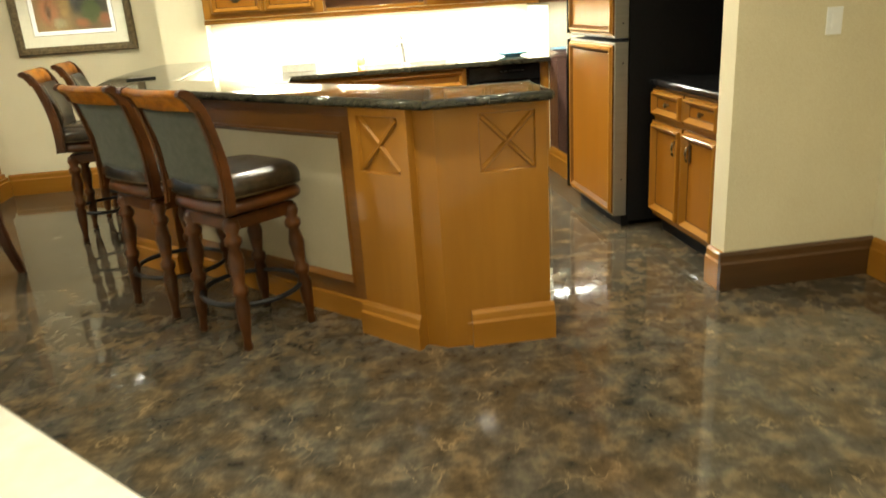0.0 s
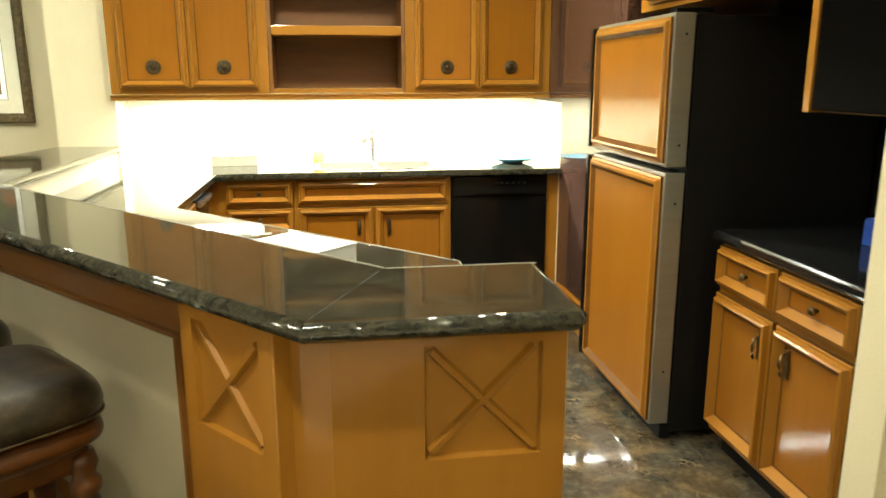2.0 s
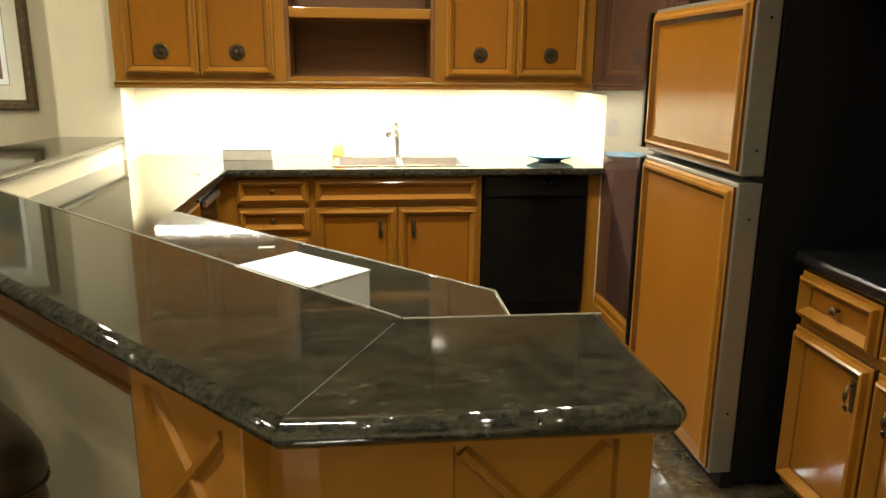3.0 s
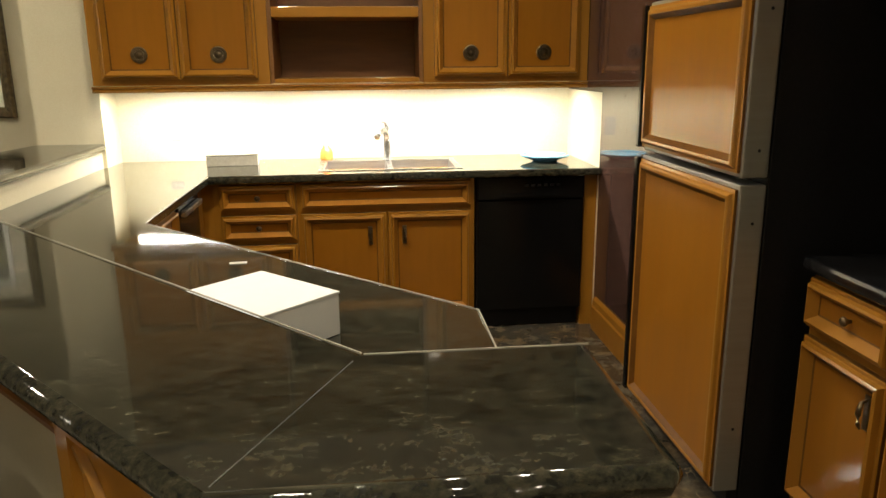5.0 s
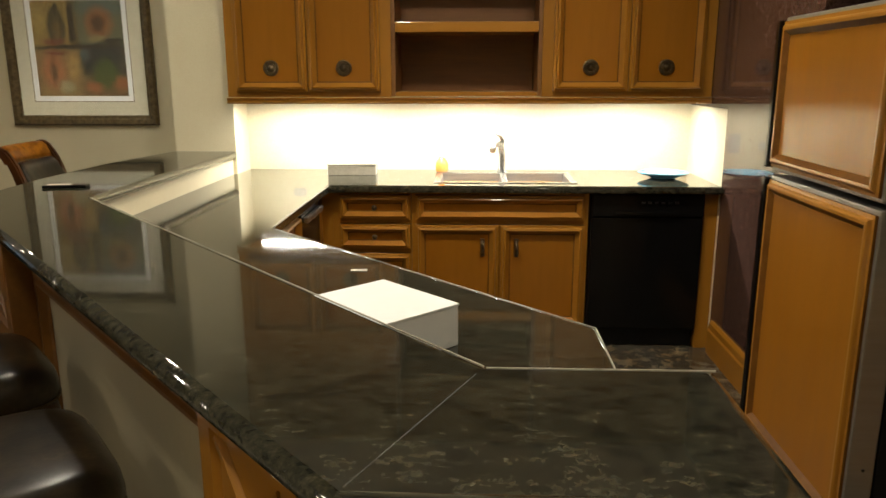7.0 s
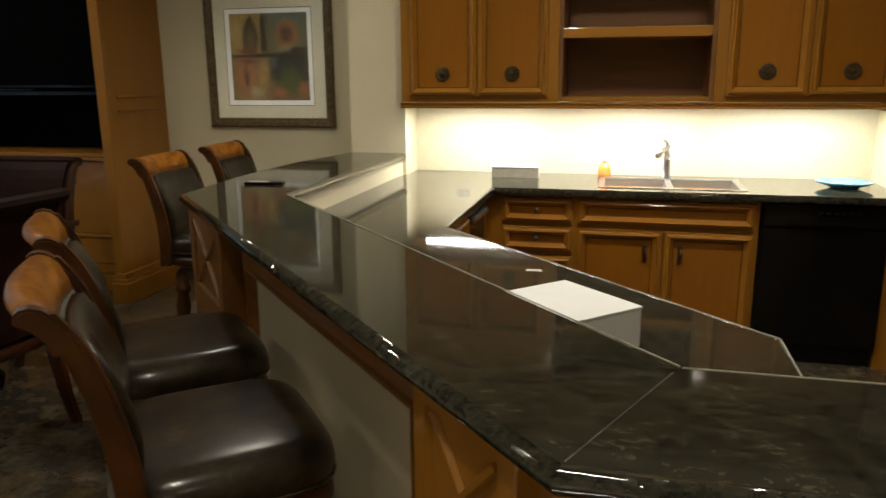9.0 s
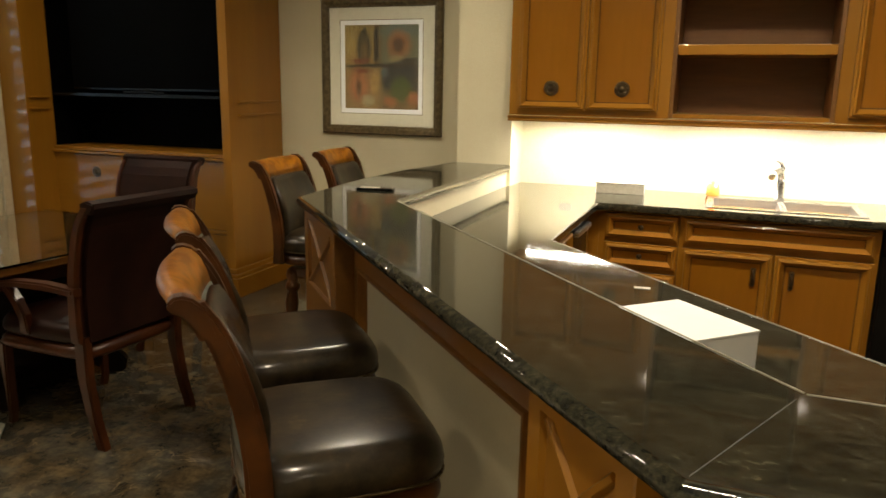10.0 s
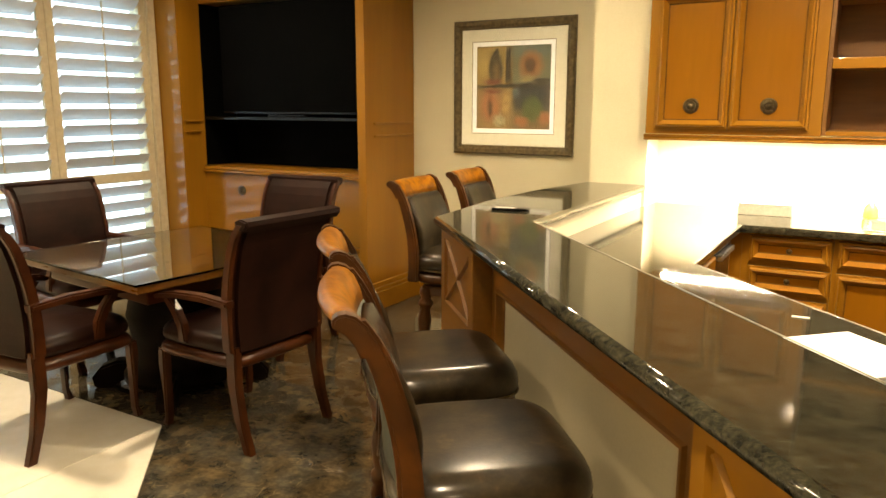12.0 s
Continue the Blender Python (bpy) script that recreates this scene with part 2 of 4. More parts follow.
    b.inputs["Specular IOR Level"].default_value = 0.5
    return m


FLOOR = marble_floor()
CREAMFLOOR = mat("cream_marble", (0.76, 0.71, 0.61), (0.82, 0.77, 0.67), (2.2, 2.2, 2.2), rough=0.16, bump=0.0, distort=1.0, vary=0.04)


# the painting's colours as soft shapes: outline, colour, middle and half size from -1 to 1, softness
STROKES = (
    ("box", (0.36, 0.25, 0.075), -0.55, 0.54, 0.50, 0.50, 0.1), ("box", (0.17, 0.18, 0.11), 0.52, 0.55, 0.52, 0.50, 0.1),
    ("round", (0.13, 0.19, 0.17), 0.5, 0.85, 0.6, 0.18, 0.6), ("box", (0.30, 0.20, 0.075), -0.5, -0.52, 0.55, 0.52, 0.1),
    ("box", (0.030, 0.034, 0.038), 0.50, -0.22, 0.52, 0.34, 0.3), ("box", (0.20, 0.13, 0.055), 0.50, -0.82, 0.55, 0.24, 0.3),
    ("round", (0.50, 0.36, 0.12), -0.85, 0.62, 0.16, 0.32, 0.7), ("round", (0.075, 0.062, 0.030), -0.47, 0.45, 0.22, 0.44, 0.25),
    ("round", (0.19, 0.12, 0.045), -0.45, 0.36, 0.11, 0.28, 0.6), ("round", (0.055, 0.045, 0.025), -0.47, 0.84, 0.06, 0.14, 0.3),
    ("round", (0.20, 0.055, 0.030), -0.55, 0.16, 0.32, 0.08, 0.5), ("box", (0.040, 0.030, 0.018), -0.13, 0.55, 0.075, 0.48, 0.25),
    ("round", (0.40, 0.165, 0.050), 0.48, 0.54, 0.34, 0.36, 0.45), ("round", (0.12, 0.060, 0.028), 0.45, 0.52, 0.19, 0.22, 0.5),
    ("round", (0.36, 0.30, 0.13), 0.40, 0.20, 0.22, 0.08, 0.6), ("round", (0.040, 0.035, 0.025), 0.76, 0.16, 0.26, 0.07, 0.4),
    ("box", (0.030, 0.022, 0.014), 0.0, 0.045, 1.0, 0.045, 0.3), ("round", (0.46, 0.18, 0.070), -0.62, -0.45, 0.31, 0.46, 0.45),
    ("round", (0.14, 0.070, 0.028), -0.62, -0.48, 0.10, 0.30, 0.6), ("round", (0.42, 0.38, 0.22), -0.36, -0.80, 0.20, 0.16, 0.6),
    ("round", (0.46, 0.30, 0.10), -0.17, -0.36, 0.15, 0.34, 0.5), ("round", (0.20, 0.055, 0.030), -0.55, -0.08, 0.30, 0.07, 0.6),
    ("round", (0.085, 0.12, 0.032), 0.54, -0.52, 0.31, 0.34, 0.35), ("round", (0.42, 0.15, 0.055), 0.24, -0.82, 0.22, 0.13, 0.6),
    ("round", (0.42, 0.16, 0.065), 0.86, -0.74, 0.18, 0.18, 0.6), ("round", (0.10, 0.13, 0.15), 0.10, -0.12, 0.12, 0.14, 0.6))


def painting(half_w, half_h, mid_z):
    m = bpy.data.materials.new("abstract_oil_paint")
    m.use_nodes = True
    n, l = m.node_tree.nodes, m.node_tree.links
    b = n["Principled BSDF"]

    def calc(op, *args):
        q = n.new("ShaderNodeMath")
        q.operation = op
        for i, a in enumerate(args):
            if isinstance(a, (int, float)):
                q.inputs[i].default_value = a
            else:
                l.new(a, q.inputs[i])
        return q.outputs[0]

    tc = n.new("ShaderNodeTexCoord")
    xyz = n.new("ShaderNodeSeparateXYZ")
    l.new(tc.outputs["Object"], xyz.inputs[0])
    warp = n.new("ShaderNodeTexNoise")
    warp.inputs["Scale"].default_value, warp.inputs["Detail"].default_value = 22.0, 6
    l.new(tc.outputs["Object"], warp.inputs["Vector"])
    wc = n.new("ShaderNodeSeparateColor")
    l.new(warp.outputs["Color"], wc.inputs[0])
    u = calc("ADD", calc("DIVIDE", xyz.outputs[0], half_w), calc("MULTIPLY", calc("SUBTRACT", wc.outputs[0], 0.5), 0.15))
    v = calc("ADD", calc("DIVIDE", calc("SUBTRACT", xyz.outputs[2], mid_z), half_h), calc("MULTIPLY", calc("SUBTRACT", wc.outputs[1], 0.5), 0.15))
    last = None
    for shape, color, cu, cv, ru, rv, soft in STROKES:
        a = calc("ABSOLUTE", calc("DIVIDE", calc("SUBTRACT", u, cu), ru))
        c = calc("ABSOLUTE", calc("DIVIDE", calc("SUBTRACT", v, cv), rv))
        d = calc("MAXIMUM", a, c) if shape == "box" else calc("SQRT", calc("ADD", calc("MULTIPLY", a, a), calc("MULTIPLY", c, c)))
        mr = n.new("ShaderNodeMapRange")
        for k, val in (("From Min", 1 - soft), ("From Max", 1 + soft * 0.3), ("To Min", 1.0), ("To Max", 0.0)):
            mr.inputs[k].default_value = val
        l.new(d, mr.inputs["Value"])
        mix = n.new("ShaderNodeMixRGB")
        l.new(mr.outputs[0], mix.inputs["Fac"])
        if last is None:
            mix.inputs[1].default_value = (0.12, 0.09, 0.04, 1)
        else:
            l.new(last, mix.inputs[1])
        mix.inputs[2].default_value = (*(0.72 * c for c in color), 1)
        last = mix.outputs[0]
    daub = n.new("ShaderNodeTexNoise")
    daub.inputs["Scale"].default_value, daub.inputs["Detail"].default_value, daub.inputs["Distortion"].default_value = 45.0, 8, 1.2
    l.new(tc.outputs["Object"], daub.inputs["Vector"])
    over = n.new("ShaderNodeMixRGB")
    over.blend_type, over.inputs["Fac"].default_value = "OVERLAY", 0.75
    l.new(last, over.inputs[1])
    l.new(daub.outputs["Fac"], over.inputs[2])
    l.new(over.outputs[0], b.inputs["Base Color"])
    bp = n.new("ShaderNodeBump")
    bp.inputs["Strength"].default_value, bp.inputs["Distance"].default_value = 0.2, 0.002
    l.new(daub.outputs["Fac"], bp.inputs["Height"])
    l.new(bp.outputs[0], b.inputs["Normal"])
    b.inputs["Roughness"].default_value = 0.5
    return m


# ---------------------------------------------------------------- mesh helpers
def box(bm, x0, y0, z0, x1, y1, z1, bevel=0.0, m=None):
    r = bmesh.ops.create_cube(bm, size=1.0)
    vs = r["verts"]
    mm = Matrix.Translation(((x0 + x1) / 2, (y0 + y1) / 2, (z0 + z1) / 2)) @ Matrix.Diagonal((abs(x1 - x0), abs(y1 - y0), abs(z1 - z0), 1))
    bmesh.ops.transform(bm, matrix=(m @ mm) if m else mm, verts=vs)
    if bevel:
        es = list({e for v in vs for e in v.link_edges})
        bmesh.ops.bevel(bm, geom=es, offset=bevel, segments=2, profile=0.6, affect="EDGES")
    return bm


def prism(bm, poly, z0, z1):
    """Extrudes a plan outline from z0 to z1."""
    lo = [bm.verts.new((x, y, z0)) for x, y in poly]
    hi = [bm.verts.new((x, y, z1)) for x, y in poly]
    bm.faces.new(lo[::-1])
    bm.faces.new(hi)
    for i in range(len(poly)):
        j = (i + 1) % len(poly)
        bm.faces.new((lo[i], lo[j], hi[j], hi[i]))
    bmesh.ops.recalc_face_normals(bm, faces=bm.faces[:])
    return bm


def board(bm, prof, y0, y1, bevel=0.0, m=None):
    """Extrudes a side outline of (x, z) from y0 to y1."""
    a = [bm.verts.new((x, y0, z)) for x, z in prof]
    b = [bm.verts.new((x, y1, z)) for x, z in prof]
    fs = [bm.faces.new(a), bm.faces.new(b[::-1])]
    for i in range(len(prof)):
        j = (i + 1) % len(prof)
        fs.append(bm.faces.new((a[j], a[i], b[i], b[j])))
    bmesh.ops.recalc_face_normals(bm, faces=fs)
    if m:
        bmesh.ops.transform(bm, matrix=m, verts=a + b)
    if bevel:
        es = list({e for f in fs[:2] for e in f.edges})
        bmesh.ops.bevel(bm, geom=es, offset=bevel, segments=2, affect="EDGES")
    return bm


def lathe(bm, prof, seg=16, m=None):
    """Turns (radius, z) about z."""
    rings = []
    for r, z in prof:
        rings.append([bm.verts.new((r * math.cos(2 * math.pi * k / seg), r * math.sin(2 * math.pi * k / seg), z)) for k in range(seg)])
    fs = []
    for a, b in zip(rings, rings[1:]):
        for k in range(seg):
            j = (k + 1) % seg
            fs.append(bm.faces.new((a[k], a[j], b[j], b[k])))
    fs.append(bm.faces.new(rings[0][::-1]))
    fs.append(bm.faces.new(rings[-1]))
    bmesh.ops.recalc_face_normals(bm, faces=fs)
    if m:
        bmesh.ops.transform(bm, matrix=m, verts=[v for r in rings for v in r])
    for f in fs:
        f.smooth = True
    return bm


def tube(bm, pts, r, seg=8, closed=False):
    pts = [Vector(p) for p in pts]
    n = len(pts)
    rings = []
    for i, p in enumerate(pts):
        if closed:
            t = (pts[(i + 1) % n] - pts[i - 1]).normalized()
        else:
            t = (pts[min(i + 1, n - 1)] - pts[max(i - 1, 0)]).normalized()
        u = t.cross(Vector((0, 0, 1)))
        if u.length < 1e-3:
            u = t.cross(Vector((1, 0, 0)))
        u.normalize()
        w = u.cross(t)
        rr = r[i] if isinstance(r, (list, tuple)) else r
        rings.append([bm.verts.new(p + rr * (math.cos(a) * u + math.sin(a) * w)) for a in (2 * math.pi * k / seg for k in range(seg))])
    fs = []
    for i in range(n if closed else n - 1):
        a, b = rings[i], rings[(i + 1) % n]
        for k in range(seg):
            j = (k + 1) % seg
            fs.append(bm.faces.new((a[k], a[j], b[j], b[k])))
    if not closed:
        fs += [bm.faces.new(rings[0]), bm.faces.new(rings[-1][::-1])]
    bmesh.ops.recalc_face_normals(bm, faces=fs)
    for f in fs:
        f.smooth = True
    return bm


def loft_rect(bm, w, h, prof, m=None, cap=True):
    """A moulded rectangle facing -y, from (inset, depth) steps outside in; x is centred, z from 0."""
    rings = []
    for i, d in prof:
        rings.append([bm.verts.new(p) for p in ((-w / 2 + i, -d, i), (w / 2 - i, -d, i), (w / 2 - i, -d, h - i), (-w / 2 + i, -d, h - i))])
    fs = []
    for a, b in zip(rings, rings[1:]):
        for k in range(4):
            j = (k + 1) % 4
            fs.append(bm.faces.new((a[k], a[j], b[j], b[k])))
    if cap:
        fs.append(bm.faces.new(rings[-1]))
    if m:
        bmesh.ops.transform(bm, matrix=m, verts=[v for r in rings for v in r])
    return bm


def mesh_of(bm, name, material, smooth=None):
    me = bpy.data.meshes.new(name)
    bm.to_mesh(me)
    bm.free()
    me.materials.append(material)
    if smooth:
        for p in me.polygons:
            p.use_smooth = True
    return me


def part(name, bm, material, parent, label="", m=None, smooth=False):
    ob = new(name, mesh_of(bm, name, material, smooth))
    ob.parent = parent
    if m is not None:
        ob.matrix_basis = m
    if label:
        ob["label"] = label
    return ob


def share(name, me, parent, m):
    ob = new(name, me)
    ob.parent = parent
    ob.matrix_basis = m
    return ob


def thing(name, label, category, m=None, group="", kind=""):
    ob = new(name)
    ob.empty_display_size = 0.1
    if m is not None:
        ob.matrix_basis = m
    return tagged(ob, label, category, group, kind)


def single(name, bm, material, label, category, m=None, group="", kind="", smooth=False):
    ob = new(name, mesh_of(bm, name, material, smooth))
    if m is not None:
        ob.matrix_basis = m
    return tagged(ob, label, category, group, kind)


def B():
    return bmesh.new()


def structure(name, bm, material, label, category):
    return single(name, bm, material, label, category, kind="structure")


# ---------------------------------------------------------------- the plan
XW, YS, XE = -4.9, -1.6, 2.66          # window wall, wall behind, right wall
YP, YC, YB = 7.65, 7.16, 7.42          # picture wall, column face, kitchen wall
XC0, XC1, XR = -1.11, -0.755, 1.93     # column's sides, end of the worktop
BAR = [(0.490, 3.553), (0.985, 3.553), (1.005, 3.575), (1.005, 3.922), (0.657, 3.922), (-0.752, 5.470), (-0.752, YC - 0.003), (-1.14, YC - 0.003), (-1.235, 6.5), (-1.245, 5.95), (-1.189, 5.384)]
LEG = Vector((-0.6797, 0.7335))        # run of the bar's long side
OUT = Vector((-0.7335, -0.6797))       # towards the stools

# floors
dark = [(XW, 4.865), (-2.40, 4.865), (3.643, -1.6), (4.06, -1.6), (4.06, 8.2), (XW, 8.2)]
structure("floor", prism(B(), dark, -0.05, 0.0), FLOOR, "polished dark brown marble floor with gold veins", "floor")
pale = structure("floor_pale", prism(B(), [(XW, YS), (3.638, YS), (-2.402, 4.86), (XW, 4.86)], -0.06, -0.003), CREAMFLOOR, "cream marble floor joints beside the dark floor", "floor")
structure("ceiling", box(B(), XW - 0.2, YS - 0.2, CEIL, 4.3, 8.3, CEIL + 0.1), CEILING, "plain pale ceiling over the room", "ceiling")

# walls
WY0, WY1, WZ0, WZ1 = 4.30, 6.92, 0.30, 2.45
bm = B()
box(bm, XW - 0.2, YS - 0.2, 0, XW, WY0, CEIL)
box(bm, XW - 0.2, WY1, 0, XW, 8.2, CEIL)
box(bm, XW - 0.2, WY0, 0, XW, WY1, WZ0)
box(bm, XW - 0.2, WY0, WZ1, XW, WY1, CEIL)
structure("wall_west", bm, CREAM, "cream painted wall around the shuttered window", "wall")
structure("wall_picture", box(B(), XW, YP, 0, XC0, YP + 0.2, CEIL), CREAM, "cream painted wall behind the framed picture", "wall")
structure("wall_column", box(B(), XC0, YC, 0, XC1, YP + 0.2, CEIL), CREAM, "cream painted wall pier beside the cabinets", "wall")
structure("wall_north", box(B(), XC1, YB, 0, XR + 0.9, YB + 0.2, CEIL), CREAM, "cream painted kitchen wall behind the worktop", "wall")
structure("wall_worktop_end", box(B(), XR, 6.765, 0.0, XR + 0.1, YB, 1.30), CREAM, "cream painted return wall at the worktop's end", "wall")
bm = B()
box(bm, XR, 5.79, 0, XR + 0.1, 6.765, CEIL)
box(bm, XR, 6.765, 1.30, XR + 0.1, YB, CEIL)
structure("wall_stone", bm, WALLSTONE, "polished plum-brown granite wall slab beside the fridge", "wall")
structure("wall_alcove", box(B(), 2.66, 4.0, 0, 2.76, 5.89, CEIL), BLACKSTONE, "black stone back of the appliance alcove", "wall")
structure("wall_alcove_side", box(B(), XR + 0.1, 5.79, 0, 2.66, 5.89, CEIL), WALLSTONE, "plum granite side wall of the alcove", "wall")
structure("wall_east", box(B(), 1.9, 3.875, 0, 2.9, 4.0, CEIL), CREAM, "cream painted wall end with a light switch", "wall")
structure("wall_southeast", box(B(), XE, YS, 0, XE + 0.2, 3.875, CEIL), CREAM, "plain cream painted side wall", "wall")
structure("wall_south", box(B(), XW - 0.2, YS - 0.2, 0, XE + 0.2, YS, CEIL), CREAM, "plain cream painted wall behind the walker", "wall")


def skirting(name, x0, y0, x1, y1, outn, h=0.185, wood=MAPLE_H):
    """Two-step wooden skirting along a wall line; outn points into the room."""
    a, b, o = Vector((x0, y0)), Vector((x1, y1)), Vector(outn)
    d = (b - a).normalized()
    L = (b - a).length
    prof = [(0, 0), (0.026, 0), (0.026, h - 0.055), (0.020, h - 0.045), (0.018, h - 0.015), (0.008, h), (0, h)]
    bm = B()
    lo = [bm.verts.new((a.x + o.x * p, a.y + o.y * p, z)) for p, z in prof]
    hi = [bm.verts.new((b.x + o.x * p, b.y + o.y * p, z)) for p, z in prof]
    bm.faces.new(lo)
    bm.faces.new(hi[::-1])
    for i in range(len(prof)):
        j = (i + 1) % len(prof)
        bm.faces.new((lo[j], lo[i], hi[i], hi[j]))
    bmesh.ops.recalc_face_normals(bm, faces=bm.faces[:])
    return structure(name, bm, wood, "honey-brown wooden skirting board along the wall", "skirting")


# same wood as the others, darkened in colour for its shaded face
skirting("baseboard_1", 1.874, 3.874, XE, 3.874, (0, -1), wood=SHADED_SKIRT)
skirting("baseboard_2", 1.899, 3.875, 1.899, 4.0, (-1, 0))
skirting("baseboard_3", XE - 0.001, YS, XE - 0.001, 3.845, (-1, 0))
skirting("baseboard_4", -2.68, YP - 0.001, XC0, YP - 0.001, (0, -1))
skirting("baseboard_5", XR - 0.001, 5.80, XR - 0.001, 6.72, (-1, 0))
skirting("baseboard_6", XW + 0.001, YS, XW + 0.001, WY0 - 0.1, (1, 0))


# ---------------------------------------------------------------- cabinets
DOORP = [(0.0, 0.0), (0.0, 0.018), (0.003, 0.021), (0.013, 0.021), (0.017, 0.038), (0.026, 0.042), (0.048, 0.013), (0.055, 0.011)]
DRAWP = [(0.0, 0.0), (0.0, 0.018), (0.003, 0.021), (0.011, 0.021), (0.015, 0.038), (0.023, 0.042), (0.044, 0.014), (0.049, 0.012)]


def glazed(bm, n):
    """Marks the outer edge and the slope inside the ridge as glazed, and the last face as the field."""
    bm.faces.ensure_lookup_table()
    for k, f in enumerate(bm.faces):
        f.material_index = 2 if k == 4 * (n - 1) else 1 if k // 4 in (0, n - 2) else 0
    return bm


def with_glaze(ob):
    ob.data.materials.append(GLAZE)
    ob.data.materials.append(FIELD)
    return ob


def front(parent, name, w, h, m, prof=DOORP, horizontal=False):
    bm = glazed(loft_rect(B(), w, h, prof), len(prof))
    return with_glaze(part(name, bm, MAPLE_H if horizontal else MAPLE, parent, m=m))


def ring_knob(parent, m):
    """Round bronze backplate with a drop ring."""
    bm = B()
    lathe(bm, [(0.043, 0), (0.043, 0.004), (0.036, 0.008), (0.033, 0.006), (0.016, 0.006), (0.014, 0.012), (0.006, 0.016)], 20, pose(0, 0, 0, 90))
    tube(bm, [(0.026 * math.cos(a), -0.014, 0.026 * math.sin(a)) for a in (2 * math.pi * k / 20 for k in range(20))], 0.004, 6, closed=True)
    return part("ring_pull", bm, BRONZE, parent, "antique bronze round pull", m=m)


def small_knob(parent, m):
    bm = lathe(B(), [(0.006, 0), (0.006, 0.012), (0.013, 0.016), (0.015, 0.022), (0.010, 0.028)], 12, pose(0, 0, 0, 90))
    return part("knob", bm, BRONZE, parent, "antique bronze knob", m=m)


def drop_pull(parent, m):
    bm = B()
    box(bm, -0.012, -0.005, -0.05, 0.012, 0, 0.05, 0.003)
    tube(bm, [(0, -0.004, 0.035), (0, -0.022, 0.030), (0.004, -0.030, 0.0), (0, -0.024, -0.03), (0, -0.018, -0.045)], [0.004, 0.005, 0.008, 0.006, 0.003], 8)
    return part("drop_pull", bm, BRONZE, parent, "antique bronze drop pull", m=m)


def F(x, y, z, turn=0):
    """Pose of a front that faces -y when turn is 0, +x when 90, -x when -90."""
    return pose(x, y, z, 0, 0, turn)


# back run of base cabinets, faces at YF
YF = 6.785


def base_body(th, x0, x1, y0=YF, y1=YB - 0.003, z1=0.865):
    bm = B()
    box(bm, x0, y0, 0.10, x1, y1, z1, 0.002)
    box(bm, x0 + 0.002, y0 + 0.06, 0.0, x1 - 0.002, y1 - 0.01, 0.10)
    return part("body", bm, MAPLE, th)


th = thing("drawer_cabinet", "honey maple base cabinet with three stacked drawers", "cabinet")
base_body(th, -0.125, 0.302)
for z0, z1 in ((0.715, 0.850), (0.555, 0.690), (0.13, 0.53)):
    d = front(th, "drawer", 0.385, z1 - z0, F(0.105, YF, z0), DRAWP, True)
    small_knob(d, pose(0, -0.012, (z1 - z0) / 2))
th = thing("sink_cabinet", "honey maple sink cabinet with a wide false drawer and two doors", "cabinet")
base_body(th, 0.304, 1.250)
front(th, "false_drawer", 0.90, 0.135, F(0.777, YF, 0.715), DRAWP, True)
for x, s in ((0.548, 1), (1.006, -1)):
    d = front(th, "door", 0.446, 0.565, F(x, YF, 0.125))
    drop_pull(d, pose(s * 0.138, -0.014, 0.44))

th = thing("dishwasher", "black built-in dishwasher with a recessed handle", "dishwasher")
bm = box(B(), 1.262, YF + 0.01, 0.10, 1.852, YB - 0.003, 0.865)
part("body", bm, BLACKMATT, th)
part("door", box(B(), 1.264, YF - 0.022, 0.115, 1.850, YF + 0.008, 0.735, 0.006), BLACK, th)
bm = box(B(), 1.264, YF - 0.030, 0.74, 1.850, YF + 0.008, 0.862, 0.006)
cp = part("control_panel", bm, BLACK, th)
part("handle", box(B(), 1.38, YF - 0.045, 0.752, 1.73, YF - 0.030, 0.772, 0.005), BLACK, cp)
bm = B()
for k in range(6):
    box(bm, 1.52 + k * 0.035, YF - 0.033, 0.81, 1.54 + k * 0.035, YF - 0.0295, 0.822)
part("button", bm, IRON, cp, "row of dim control marks")
part("toe_plate", box(B(), 1.266, YF + 0.04, 0.0, 1.848, YF + 0.06, 0.10), BLACKMATT, th)
single("filler_panel", box(B(), 1.856, YF, 0.0, XR - 0.002, YB - 0.003, 0.865, 0.002), MAPLE, "narrow honey maple end panel beside the dishwasher", "cabinet panel")

# left run: faces look along +x
XF = -0.185
th = thing("corner_cabinet", "honey maple corner cabinet run under the worktop", "cabinet")
bm = B()
box(bm, XC1 + 0.003, 6.60, 0.10, XF, YB - 0.005, 0.865, 0.002)
box(bm, XF - 0.001, YF + 0.012, 0.10, -0.127, YB - 0.01, 0.865)
part("body", bm, MAPLE, th)
th = thing("trash_compactor", "black built-in compactor with a silver top handle", "appliance")
part("body", box(B(), XC1 + 0.02, 6.19, 0.10, XF, 6.595, 0.862), BLACKMATT, th)
part("door", box(B(), XF + 0.001, 6.195, 0.12, XF + 0.028, 6.59, 0.860, 0.005), BLACK, th)
part("handle", box(B(), XF + 0.03, 6.22, 0.80, XF + 0.055, 6.565, 0.828, 0.006), STEEL, th, "silver bar handle")
th = thing("narrow_drawer_cabinet", "narrow honey maple drawer cabinet at the counter's bend", "cabinet")
part("body", box(B(), XC1 + 0.02, 5.70, 0.10, XF, 6.185, 0.865, 0.002), MAPLE, th)
for z0, z1 in ((0.715, 0.850), (0.42, 0.69), (0.13, 0.40)):
    d = front(th, "drawer", 0.44, z1 - z0, F(XF, 5.945, z0, 90), DRAWP, True)
    small_knob(d, pose(0, -0.012, (z1 - z0) / 2))
